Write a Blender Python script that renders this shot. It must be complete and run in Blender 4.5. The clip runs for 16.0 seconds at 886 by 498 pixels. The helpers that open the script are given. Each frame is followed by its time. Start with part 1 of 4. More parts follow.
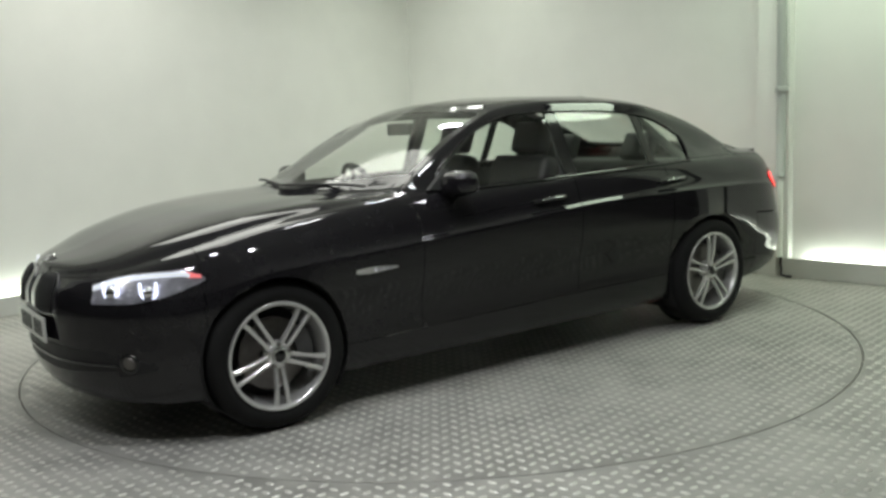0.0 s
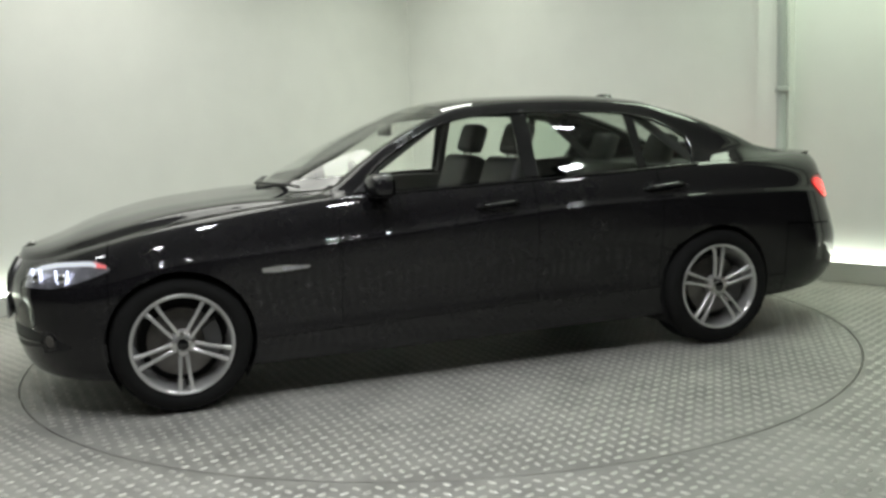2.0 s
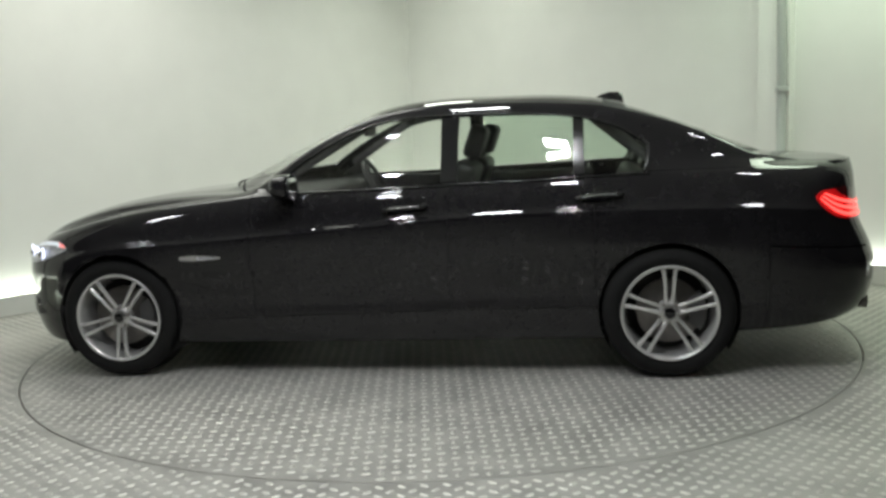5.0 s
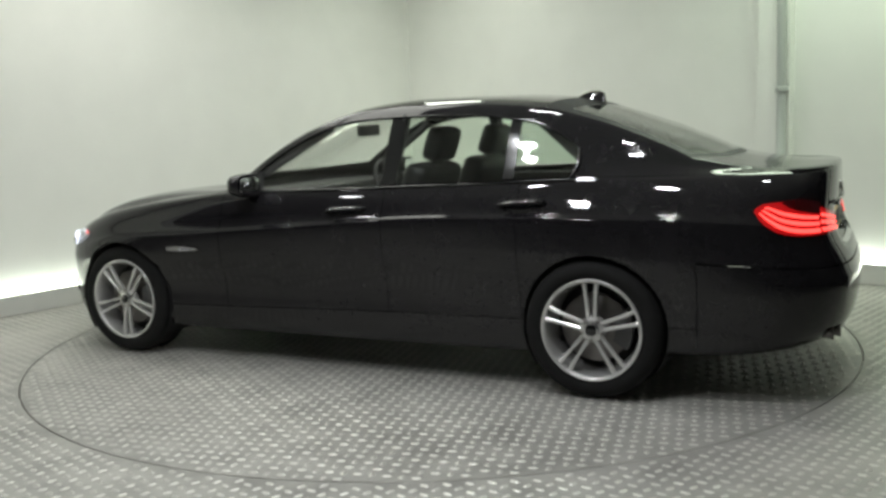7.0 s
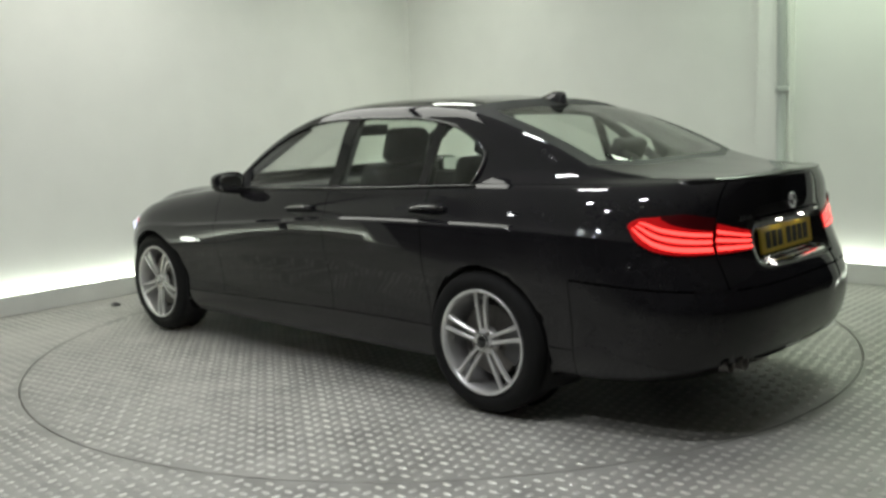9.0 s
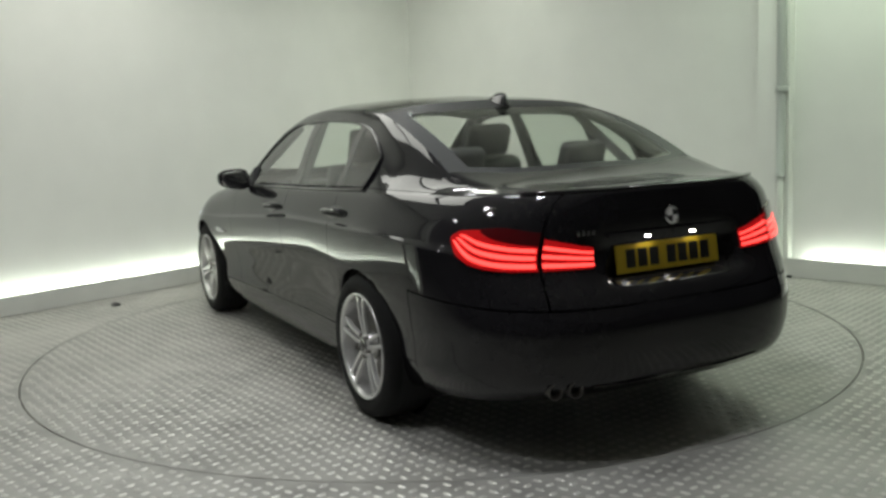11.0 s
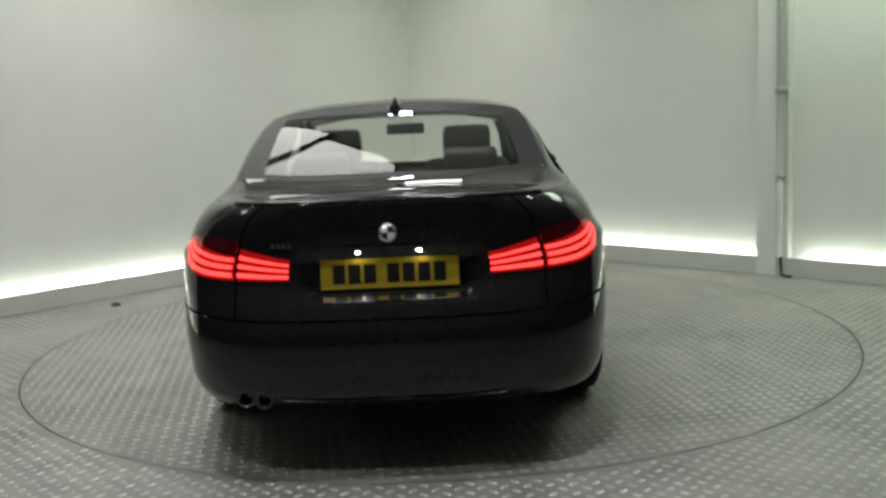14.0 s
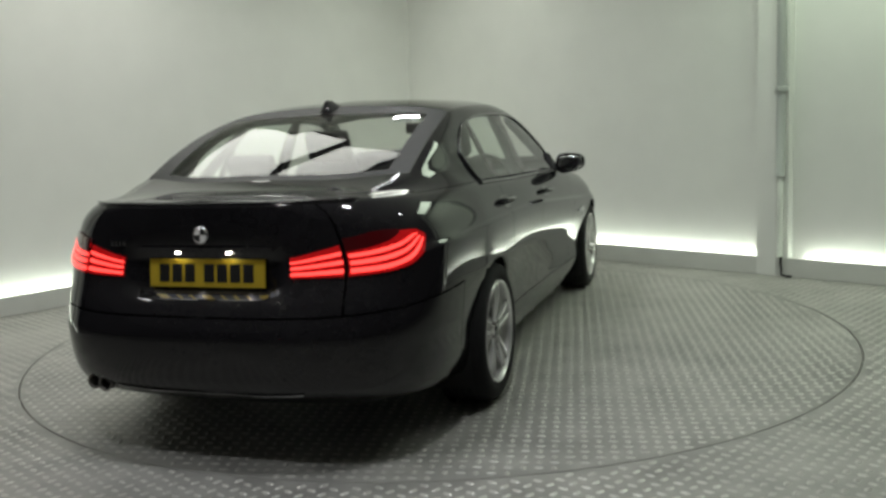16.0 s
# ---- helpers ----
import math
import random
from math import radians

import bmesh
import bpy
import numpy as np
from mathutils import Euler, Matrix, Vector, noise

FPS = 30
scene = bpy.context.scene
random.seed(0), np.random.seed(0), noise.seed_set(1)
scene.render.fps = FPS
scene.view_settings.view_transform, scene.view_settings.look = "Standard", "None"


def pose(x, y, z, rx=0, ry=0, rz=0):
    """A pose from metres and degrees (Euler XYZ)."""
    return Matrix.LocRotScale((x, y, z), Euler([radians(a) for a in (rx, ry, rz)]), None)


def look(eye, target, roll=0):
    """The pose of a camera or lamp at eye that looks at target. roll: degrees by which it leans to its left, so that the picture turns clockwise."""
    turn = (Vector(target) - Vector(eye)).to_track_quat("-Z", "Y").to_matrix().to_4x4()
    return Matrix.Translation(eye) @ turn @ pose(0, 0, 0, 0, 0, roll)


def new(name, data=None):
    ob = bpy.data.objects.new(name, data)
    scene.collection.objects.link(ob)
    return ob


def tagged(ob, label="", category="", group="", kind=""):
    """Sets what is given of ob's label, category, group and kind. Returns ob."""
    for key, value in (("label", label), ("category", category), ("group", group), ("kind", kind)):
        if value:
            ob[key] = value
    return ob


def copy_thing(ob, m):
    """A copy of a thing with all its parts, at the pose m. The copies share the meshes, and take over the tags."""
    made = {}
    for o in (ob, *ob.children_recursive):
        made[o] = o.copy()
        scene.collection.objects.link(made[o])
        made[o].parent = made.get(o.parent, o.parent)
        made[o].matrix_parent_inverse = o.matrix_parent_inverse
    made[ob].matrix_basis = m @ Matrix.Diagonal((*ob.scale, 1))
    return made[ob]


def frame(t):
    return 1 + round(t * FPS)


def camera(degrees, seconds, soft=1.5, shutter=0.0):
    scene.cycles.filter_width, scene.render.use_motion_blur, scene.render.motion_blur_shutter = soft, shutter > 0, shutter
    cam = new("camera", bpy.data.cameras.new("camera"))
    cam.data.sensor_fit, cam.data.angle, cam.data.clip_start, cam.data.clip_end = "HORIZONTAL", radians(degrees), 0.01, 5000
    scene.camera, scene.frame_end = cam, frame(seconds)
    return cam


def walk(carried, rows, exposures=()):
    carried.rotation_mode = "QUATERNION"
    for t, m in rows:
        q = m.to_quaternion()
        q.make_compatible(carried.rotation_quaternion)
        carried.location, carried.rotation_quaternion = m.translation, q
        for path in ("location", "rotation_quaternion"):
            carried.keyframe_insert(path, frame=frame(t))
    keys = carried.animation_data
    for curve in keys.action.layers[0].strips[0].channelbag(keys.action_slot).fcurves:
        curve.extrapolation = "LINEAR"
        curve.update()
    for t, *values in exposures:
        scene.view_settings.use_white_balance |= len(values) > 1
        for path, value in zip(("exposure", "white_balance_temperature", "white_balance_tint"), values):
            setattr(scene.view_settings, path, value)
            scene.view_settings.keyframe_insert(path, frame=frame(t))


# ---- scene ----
cam = camera(52.32, 16.0, soft=3.0)
EYE = Vector((0.0, -5.716, 1.332))
YAW, PITCH = radians(0.38), radians(-7.98)
AIM = EYE + Vector((math.sin(YAW) * math.cos(PITCH), math.cos(YAW) * math.cos(PITCH), math.sin(PITCH)))
STAND = look(EYE, AIM, -2.40)
walk(cam, [(0.0, STAND), (16.0, STAND)],
     exposures=[(0.0, 0.18), (4.0, 0.24), (8.0, 0.19), (11.0, 0.0), (14.0, -0.19), (16.0, -0.2)])

# ---- world and light ----
world = bpy.data.worlds.new("world")
scene.world = world
world.use_nodes = True
world.node_tree.nodes["Background"].inputs[0].default_value = (0.02, 0.022, 0.024, 1)
world.node_tree.nodes["Background"].inputs[1].default_value = 0.3


CEIL = 3.3
# flat lamps and added wall fills under the ceiling: name, place, turn in degrees, length, width, watts, colour
LAMPS = [
    ("soft_or_fill_panel", (-1.98, 0.86), 131.3, 1.55, 1.60, 27, (0.99, 1.0, 0.92)),
    ("soft_or_fill_panel", (-1.12, -0.22), 131.3, 0.98, 1.50, 18, (0.99, 1.0, 0.92)),
    # next two panels have no known source, added to brighten right wall and corner
    ("soft_or_fill_panel", (2.75, 0.35), -45.4, 1.5, 0.90, 31, (0.84, 1.0, 0.78)),
    ("soft_or_fill_panel", (0.05, 2.75), 0, 0.6, 0.60, 11, (0.95, 1.0, 0.88)),
    ("ceiling_tube", (0.0, -1.25), 0, 0.45, 0.10, 13, (0.92, 0.97, 0.97)),
    ("ceiling_spot", (-0.25, 1.32), 0, 0.30, 0.12, 9, (0.93, 0.95, 0.98)),
    ("ceiling_spot", (2.28, -1.75), 0, 0.24, 0.11, 6, (0.93, 0.95, 0.97)),
    ("ceiling_spot", (-1.05, -2.30), 0, 0.17, 0.08, 14, (0.93, 0.95, 0.97)),
    ("ceiling_spot", (-1.40, -3.30), 0, 0.22, 0.09, 20, (0.93, 0.95, 0.97)),
    ("ceiling_spot", (-3.45, -2.10), 0, 0.30, 0.14, 8, (0.93, 0.95, 0.97)),
    ("ceiling_spot", (0.35, -2.7), 0, 0.22, 0.09, 25, (0.93, 0.95, 0.97)),
]
for kind, (lx, ly), turn, length, width, watts, colour in LAMPS:
    d = bpy.data.lights.new(kind, "AREA")
    d.shape, d.size, d.size_y, d.energy, d.color = "RECTANGLE", length, width, watts, colour
    new(kind + "_light", d).matrix_world = pose(lx, ly, CEIL - 0.075, 0, 0, turn)


# ---- materials ----
def material(name, colour, rough=0.5, metal=0.0, coat=0.0, vary=0.0, scale=8.0, bump=0.0, bump_scale=60.0, emit=None, power=0.0, per_piece=0.0, spec=0.5):
    m = bpy.data.materials.new(name)
    m.use_nodes = True
    nt = m.node_tree
    b = nt.nodes["Principled BSDF"]
    b.inputs["Base Color"].default_value = (*colour, 1)
    b.inputs["Roughness"].default_value = rough
    b.inputs["Metallic"].default_value = metal
    b.inputs["Coat Weight"].default_value = coat
    b.inputs["Coat Roughness"].default_value = 0.035
    b.inputs["Specular IOR Level"].default_value = spec
    if emit:
        b.inputs["Emission Color"].default_value = (*emit, 1)
        b.inputs["Emission Strength"].default_value = power
    tc = nt.nodes.new("ShaderNodeTexCoord")
    if vary:
        n1 = nt.nodes.new("ShaderNodeTexNoise")
        n1.inputs["Scale"].default_value = scale
        n1.inputs["Detail"].default_value = 6
        n2 = nt.nodes.new("ShaderNodeTexNoise")
        n2.inputs["Scale"].default_value = scale * 0.17
        n2.inputs["Detail"].default_value = 3
        mix = nt.nodes.new("ShaderNodeMath")
        mix.operation = "ADD"
        nt.links.new(tc.outputs["Object"], n1.inputs["Vector"])
        nt.links.new(tc.outputs["Object"], n2.inputs["Vector"])
        nt.links.new(n1.outputs["Fac"], mix.inputs[0])
        nt.links.new(n2.outputs["Fac"], mix.inputs[1])
        ramp = nt.nodes.new("ShaderNodeMapRange")
        ramp.inputs[1].default_value, ramp.inputs[2].default_value = 0.7, 1.3
        ramp.inputs[3].default_value, ramp.inputs[4].default_value = 1 - vary, 1 + vary
        nt.links.new(mix.outputs[0], ramp.inputs[0])
        mul = nt.nodes.new("ShaderNodeVectorMath")
        mul.operation = "SCALE"
        mul.inputs[0].default_value = colour
        last = ramp.outputs[0]
        if per_piece:
            info = nt.nodes.new("ShaderNodeObjectInfo")
            r2 = nt.nodes.new("ShaderNodeMapRange")
            r2.inputs[3].default_value, r2.inputs[4].default_value = 1 - per_piece, 1 + per_piece
            nt.links.new(info.outputs["Random"], r2.inputs[0])
            m2 = nt.nodes.new("ShaderNodeMath")
            m2.operation = "MULTIPLY"
            nt.links.new(last, m2.inputs[0])
            nt.links.new(r2.outputs[0], m2.inputs[1])
            last = m2.outputs[0]
        nt.links.new(last, mul.inputs["Scale"])
        nt.links.new(mul.outputs[0], b.inputs["Base Color"])
        rr = nt.nodes.new("ShaderNodeMapRange")
        rr.inputs[3].default_value, rr.inputs[4].default_value = max(rough - vary * 0.4, 0.02), min(rough + vary * 0.4, 1)
        nt.links.new(n1.outputs["Fac"], rr.inputs[0])
        nt.links.new(rr.outputs[0], b.inputs["Roughness"])
    if bump:
        n3 = nt.nodes.new("ShaderNodeTexNoise")
        n3.inputs["Scale"].default_value = bump_scale
        n3.inputs["Detail"].default_value = 4
        bp = nt.nodes.new("ShaderNodeBump")
        bp.inputs["Strength"].default_value = bump
        bp.inputs["Distance"].default_value = 0.002
        nt.links.new(tc.outputs["Object"], n3.inputs["Vector"])
        nt.links.new(n3.outputs["Fac"], bp.inputs["Height"])
        nt.links.new(bp.outputs[0], b.inputs["Normal"])
    return m


def glass(name, tint, gloss=1.0):
    """A thin pane: what passes through is tinted, and the slant of the view sets the gloss."""
    m = bpy.data.materials.new(name)
    m.use_nodes = True
    nt = m.node_tree
    nt.nodes.remove(nt.nodes["Principled BSDF"])
    out = nt.nodes["Material Output"]
    tr = nt.nodes.new("ShaderNodeBsdfTransparent")
    tr.inputs[0].default_value = (*tint, 1)
    gl = nt.nodes.new("ShaderNodeBsdfGlossy")
    gl.inputs["Roughness"].default_value = 0.01
    gl.inputs[0].default_value = (gloss, gloss, gloss, 1)
    lw = nt.nodes.new("ShaderNodeLayerWeight")
    lw.inputs[0].default_value = 0.5
    pw = nt.nodes.new("ShaderNodeMath")
    pw.operation = "POWER"
    pw.inputs[1].default_value = 4.6
    nt.links.new(lw.outputs["Facing"], pw.inputs[0])
    fr = nt.nodes.new("ShaderNodeMapRange")
    fr.inputs[3].default_value, fr.inputs[4].default_value = 0.065, 0.92
    nt.links.new(pw.outputs[0], fr.inputs[0])
    mx = nt.nodes.new("ShaderNodeMixShader")
    nt.links.new(fr.outputs[0], mx.inputs[0])
    nt.links.new(tr.outputs[0], mx.inputs[1])
    nt.links.new(gl.outputs[0], mx.inputs[2])
    nt.links.new(mx.outputs[0], out.inputs[0])
    return m


M_WALL = material("white_wall_paint", (0.78, 0.79, 0.75), 0.7, vary=0.03, scale=3.0, bump=0.1, bump_scale=90)
M_DARK = material("dark_wall_paint", (0.13, 0.13, 0.132), 0.8, vary=0.15, scale=2.0, bump=0.1)
M_KERB = material("painted_plinth", (0.62, 0.63, 0.59), 0.5, vary=0.06, scale=5.0, bump=0.1)
M_CEIL = material("ceiling_paint", (0.7, 0.7, 0.67), 0.8, vary=0.04, scale=2.0)
M_STEEL = material("worn_tread_steel", (0.36, 0.355, 0.328), 0.5, metal=0.2, vary=0.28, scale=5.0, bump=0.15, bump_scale=120)
# lugs are toned lighter than the plate, painting in the glint they catch
M_LUG = material("glint_tread_lug", (0.60, 0.595, 0.555), 0.42, metal=0.35, vary=0.15, scale=9.0, per_piece=0.12)
# near-black of liners and tyre grooves, also the painted shade inside the wheels
M_LINER_SHADE = material("liner_and_shade_black", (0.015, 0.015, 0.015), 0.9, vary=0.2)
M_LED = material("led_strip", (0.9, 0.95, 0.9), 0.5, emit=(0.93, 1.0, 0.9), power=14.0)
M_COLUMN = material("column_paint", (0.66, 0.69, 0.63), 0.6, vary=0.04, scale=4.0)
M_PIPE = material("grey_conduit", (0.38, 0.40, 0.38), 0.5, vary=0.06)
M_PAINT = material("black_car_paint", (0.0135, 0.0128, 0.0145), 0.3, coat=1.0, vary=0.2, scale=40.0, spec=0.0)
M_BLACK = material("black_plastic", (0.012, 0.012, 0.013), 0.55, vary=0.15, scale=30.0, bump=0.15, bump_scale=400)
M_GLOSS = material("gloss_black_trim", (0.006, 0.006, 0.007), 0.12, coat=0.5)
M_CHROME = material("chrome", (0.75, 0.75, 0.76), 0.08, metal=1.0, vary=0.05)
M_GRILLE = material("satin_chrome", (0.42, 0.42, 0.43), 0.32, metal=1.0, vary=0.06)
M_ALLOY = material("silver_alloy", (0.73, 0.725, 0.72), 0.24, metal=0.6, vary=0.06, scale=25.0)
M_RUBBER = material("tyre_rubber", (0.014, 0.014, 0.014), 0.8, vary=0.2, spec=0.2, scale=20.0, bump=0.3, bump_scale=150)
M_DISC = material("brake_steel", (0.19, 0.18, 0.17), 0.4, metal=0.9, vary=0.15, scale=30.0)
M_CALIPER = material("brake_caliper_grey", (0.12, 0.12, 0.12), 0.5, metal=0.4)
M_SEAT = material("dark_leather", (0.014, 0.014, 0.015), 0.5, vary=0.2, scale=20.0, bump=0.3, bump_scale=120)
M_CARPET = material("dark_carpet", (0.01, 0.01, 0.01), 0.95, vary=0.3, scale=60.0)
M_HEADLINER = material("dark_headliner", (0.05, 0.05, 0.05), 0.9, vary=0.1)
M_PLATE = material("yellow_plate", (0.66, 0.47, 0.04), 0.35, vary=0.05, scale=20.0)
M_WPLATE = material("white_plate", (0.75, 0.75, 0.73), 0.35, vary=0.05, scale=20.0)
M_INK = material("plate_ink", (0.012, 0.012, 0.012), 0.5)
M_RED = material("red_lens", (0.22, 0.005, 0.006), 0.1, coat=1.0, emit=(1.0, 0.012, 0.015), power=0.3)
M_REDGLOW = material("tail_light_bar", (0.8, 0.05, 0.04), 0.2, emit=(1.0, 0.06, 0.05), power=2.6)
M_REDDARK = material("dark_red_lens", (0.09, 0.004, 0.006), 0.1, coat=1.0)
M_LAMPIN = material("head_lamp_reflector", (0.62, 0.62, 0.68), 0.22, metal=0.55, vary=0.5, scale=22.0)
M_RING = material("running_light_ring", (0.8, 0.85, 1.0), 0.2, emit=(0.75, 0.80, 1.0), power=1.7)
M_PLATE_LAMP = material("plate_lamp_lens", (0.8, 0.8, 0.78), 0.3, emit=(1.0, 0.95, 0.85), power=30.0)
M_BROW = material("light_brow", (0.8, 0.85, 0.9), 0.2, emit=(0.9, 0.94, 1.0), power=0.35)
M_AMBER = material("indicator_lens", (0.6, 0.12, 0.10), 0.15, emit=(1.0, 0.25, 0.27), power=0.6)
M_GLASS = glass("clear_window_glass", (0.94, 0.96, 0.94))
M_GLASSR = glass("tinted_window_glass", (0.80, 0.88, 0.81))
M_LENS = glass("clear_lamp_lens", (0.93, 0.93, 0.95))
M_MIRROR = material("mirror_glass", (0.85, 0.86, 0.87), 0.02, metal=1.0)


# ---- mesh helpers ----
def part(name, bm, mat, parent=None, label="", smooth=True, kind=""):
    me = bpy.data.meshes.new(name)
    if smooth:
        for f in bm.faces:
            f.smooth = True
    bm.to_mesh(me)
    bm.free()
    me.materials.append(mat)
    ob = new(name, me)
    if parent is not None:
        ob.parent = parent
    return tagged(ob, label, kind=kind)


def box(bm, lo, hi, bevel=0.0, turn=None, segs=2):
    got = bmesh.ops.create_cube(bm, size=1.0)["verts"]
    lo, hi = Vector(lo), Vector(hi)
    for v in got:
        v.co = Vector([(lo[i] + hi[i]) / 2 + v.co[i] * (hi[i] - lo[i]) for i in range(3)])
    if bevel:
        edges = list({e for v in got for e in v.link_edges})
        made = bmesh.ops.bevel(bm, geom=edges, offset=bevel, segments=segs, affect="EDGES", profile=0.6)
        got = list({v for f in made["faces"] for v in f.verts} | {v for v in got if v.is_valid})
    if turn is not None:
        bmesh.ops.transform(bm, matrix=turn, verts=[v for v in got if v.is_valid])
    return bm


def ring(bm, rows, n=48, close=False):
    """A turned shape about the local y axis: rows of (radius, y)."""
    loops = []
    for r, y in rows:
        loops.append([bm.verts.new((r * math.cos(2 * math.pi * k / n), y, r * math.sin(2 * math.pi * k / n))) for k in range(n)])
    for a, b in zip(loops, loops[1:]):
        for k in range(n):
            bm.faces.new((a[k], a[(k + 1) % n], b[(k + 1) % n], b[k]))
    if close:
        bm.faces.new(loops[0][::-1])
        bm.faces.new(loops[-1])
    return bm


def prism(bm, outline, lo, hi, place):
    """An outline of (a, b) pairs drawn out from lo to hi; place maps (a, b, c) to a point."""
    low = [bm.verts.new(place(a, b, lo)) for a, b in outline]
    top = [bm.verts.new(place(a, b, hi)) for a, b in outline]
    n = len(outline)
    for k in range(n):
        bm.faces.new((low[k], low[(k + 1) % n], top[(k + 1) % n], top[k]))
    bm.faces.new(low[::-1])
    bm.faces.new(top)
    return bm


def tube(bm, points, radius, n=8):
    loops = []
    for k, p in enumerate(points):
        a, b = points[max(k - 1, 0)], points[min(k + 1, len(points) - 1)]
        d = (Vector(b) - Vector(a)).normalized()
        s = d.orthogonal().normalized()
        w = d.cross(s)
        loops.append([bm.verts.new(Vector(p) + radius * (math.cos(q) * s + math.sin(q) * w)) for q in [2 * math.pi * i / n for i in range(n)]])
    for a, b in zip(loops, loops[1:]):
        near = min(range(n), key=lambda s0: (a[0].co - b[s0].co).length)
        for i in range(n):
            bm.faces.new((a[i], a[(i + 1) % n], b[(i + 1 + near) % n], b[(i + near) % n]))
    bm.faces.new(loops[0])
    bm.faces.new(loops[-1])
    return bm


# ---- the room ----
CORNER = Vector((-0.2225, 4.383, 0))
LEFT = Vector((-0.684, -0.729, 0)).normalized()
RIGHT = Vector((0.702, -0.712, 0)).normalized()
KERB_H = 0.15


def along(direction, start, end, inset0, inset1, z0, z1, inward):
    """The corners of a long box that follows a wall."""
    out = []
    for z in (z0, z1):
        for s, i in ((start, inset0), (end, inset0), (end, inset1), (start, inset1)):
            p = CORNER + direction * s + inward * i
            out.append(Vector((p.x, p.y, z)))
    return out


def slab(name, corners, mat, bevel=0.0, kind="structure", label="", category="", parent=None):
    bm = bmesh.new()
    vs = [bm.verts.new(c) for c in corners]
    for f in ((3, 2, 1, 0), (4, 5, 6, 7), (0, 1, 5, 4), (1, 2, 6, 5), (2, 3, 7, 6), (3, 0, 4, 7)):
        bm.faces.new([vs[k] for k in f])
    bmesh.ops.recalc_face_normals(bm, faces=bm.faces)
    if bevel:
        bmesh.ops.bevel(bm, geom=list(bm.edges), offset=bevel, segments=2, affect="EDGES")
    ob = part(name, bm, mat, parent, "", smooth=False)
    return tagged(ob, label, category, kind=kind)


IN_L = Vector((-LEFT.y, LEFT.x, 0))
if IN_L.dot(-CORNER) < 0:
    IN_L = -IN_L
IN_R = Vector((-RIGHT.y, RIGHT.x, 0))
if IN_R.dot(-CORNER) < 0:
    IN_R = -IN_R
BACK = 0.10
WALL_LEN = 6.2
slab("wall_north_west", along(LEFT, -0.3, WALL_LEN, -BACK, -BACK - 0.2, 0, CEIL, IN_L), M_WALL, label="plain white painted studio wall", category="wall")
slab("wall_north_east", along(RIGHT, -0.3, WALL_LEN, -BACK, -BACK - 0.2, 0, CEIL, IN_R), M_WALL, label="plain white painted studio wall", category="wall")
slab("plinth_north_west", along(LEFT, 0.0, WALL_LEN, 0.0, -0.03, 0, KERB_H, IN_L), M_KERB, 0.004, label="low white plinth that hides a light strip", category="plinth")
slab("plinth_north_east", along(RIGHT, 0.031, WALL_LEN, 0.0, -0.03, 0, KERB_H, IN_R), M_KERB, 0.004, label="low white plinth that hides a light strip", category="plinth")
def_strip = ((LEFT, IN_L, 0.1, WALL_LEN), (RIGHT, IN_R, 0.1, 4.0), (RIGHT, IN_R, 4.40, WALL_LEN))
for d, i, a, b in def_strip:
    strip = slab("light_strip", along(d, a, b, -0.045, -0.085, KERB_H - 0.05, KERB_H - 0.02, i), M_LED, kind="", label="white light strip glowing behind the low plinth", category="light strip")
    tagged(strip, group="light strips along the walls")

# dark walls that close the place behind the camera
FAR_L = CORNER + LEFT * WALL_LEN
FAR_R = CORNER + RIGHT * WALL_LEN
slab("wall_south", [Vector((x, y, z)) for z in (0, CEIL) for x, y in ((-9, -9.2), (9, -9.2), (9, -9), (-9, -9))], M_DARK, label="dark wall behind the camera", category="wall")
slab("wall_west", [Vector((x, y, z)) for z in (0, CEIL) for x, y in ((-9.2, -9), (-9, -9), (-9, 1), (-9.2, 1))], M_DARK, label="dark side wall", category="wall")
slab("wall_east", [Vector((x, y, z)) for z in (0, CEIL) for x, y in ((9, -9), (9.2, -9), (9.2, 1), (9, 1))], M_DARK, label="dark side wall", category="wall")
for direction, inward, far, reach, tag in ((RIGHT, IN_R, FAR_L, 1.0, "added_south_west"), (LEFT, IN_L, FAR_R, 0.3, "added_south_east")):
    # two short unseen white walls, added towards the camera to shape reflections, and dark walls beyond them
    def edge(s0, s1, i0, i1, z0, z1):
        return [Vector((*(far + direction * a + inward * i).xy, z)) for z in (z0, z1) for a, i in ((s0, i0), (s1, i0), (s1, i1), (s0, i1))]
    slab("wall_" + tag, edge(-0.1, reach, BACK, BACK + 0.2, 0, CEIL), M_WALL, label="short unseen white wall added for reflections", category="wall")
    # their plinths and glowing strips are unseen additions too
    slab("plinth_" + tag, edge(0.0, reach, 0.0, 0.03, 0, KERB_H), M_KERB, 0.004, label="low white plinth that hides a light strip", category="plinth")
    strip = slab("light_strip", edge(0.15, reach - 0.05, 0.045, 0.085, KERB_H - 0.05, KERB_H - 0.02), M_LED, kind="", label="white light strip glowing behind the low plinth", category="light strip")
    tagged(strip, group="light strips along the walls")
slab("ceiling", [Vector((x, y, z)) for z in (CEIL, CEIL + 0.2) for x, y in ((-9.2, -9.2), (9.2, -9.2), (9.2, 6), (-9.2, 6))], M_CEIL, label="plain ceiling", category="ceiling")

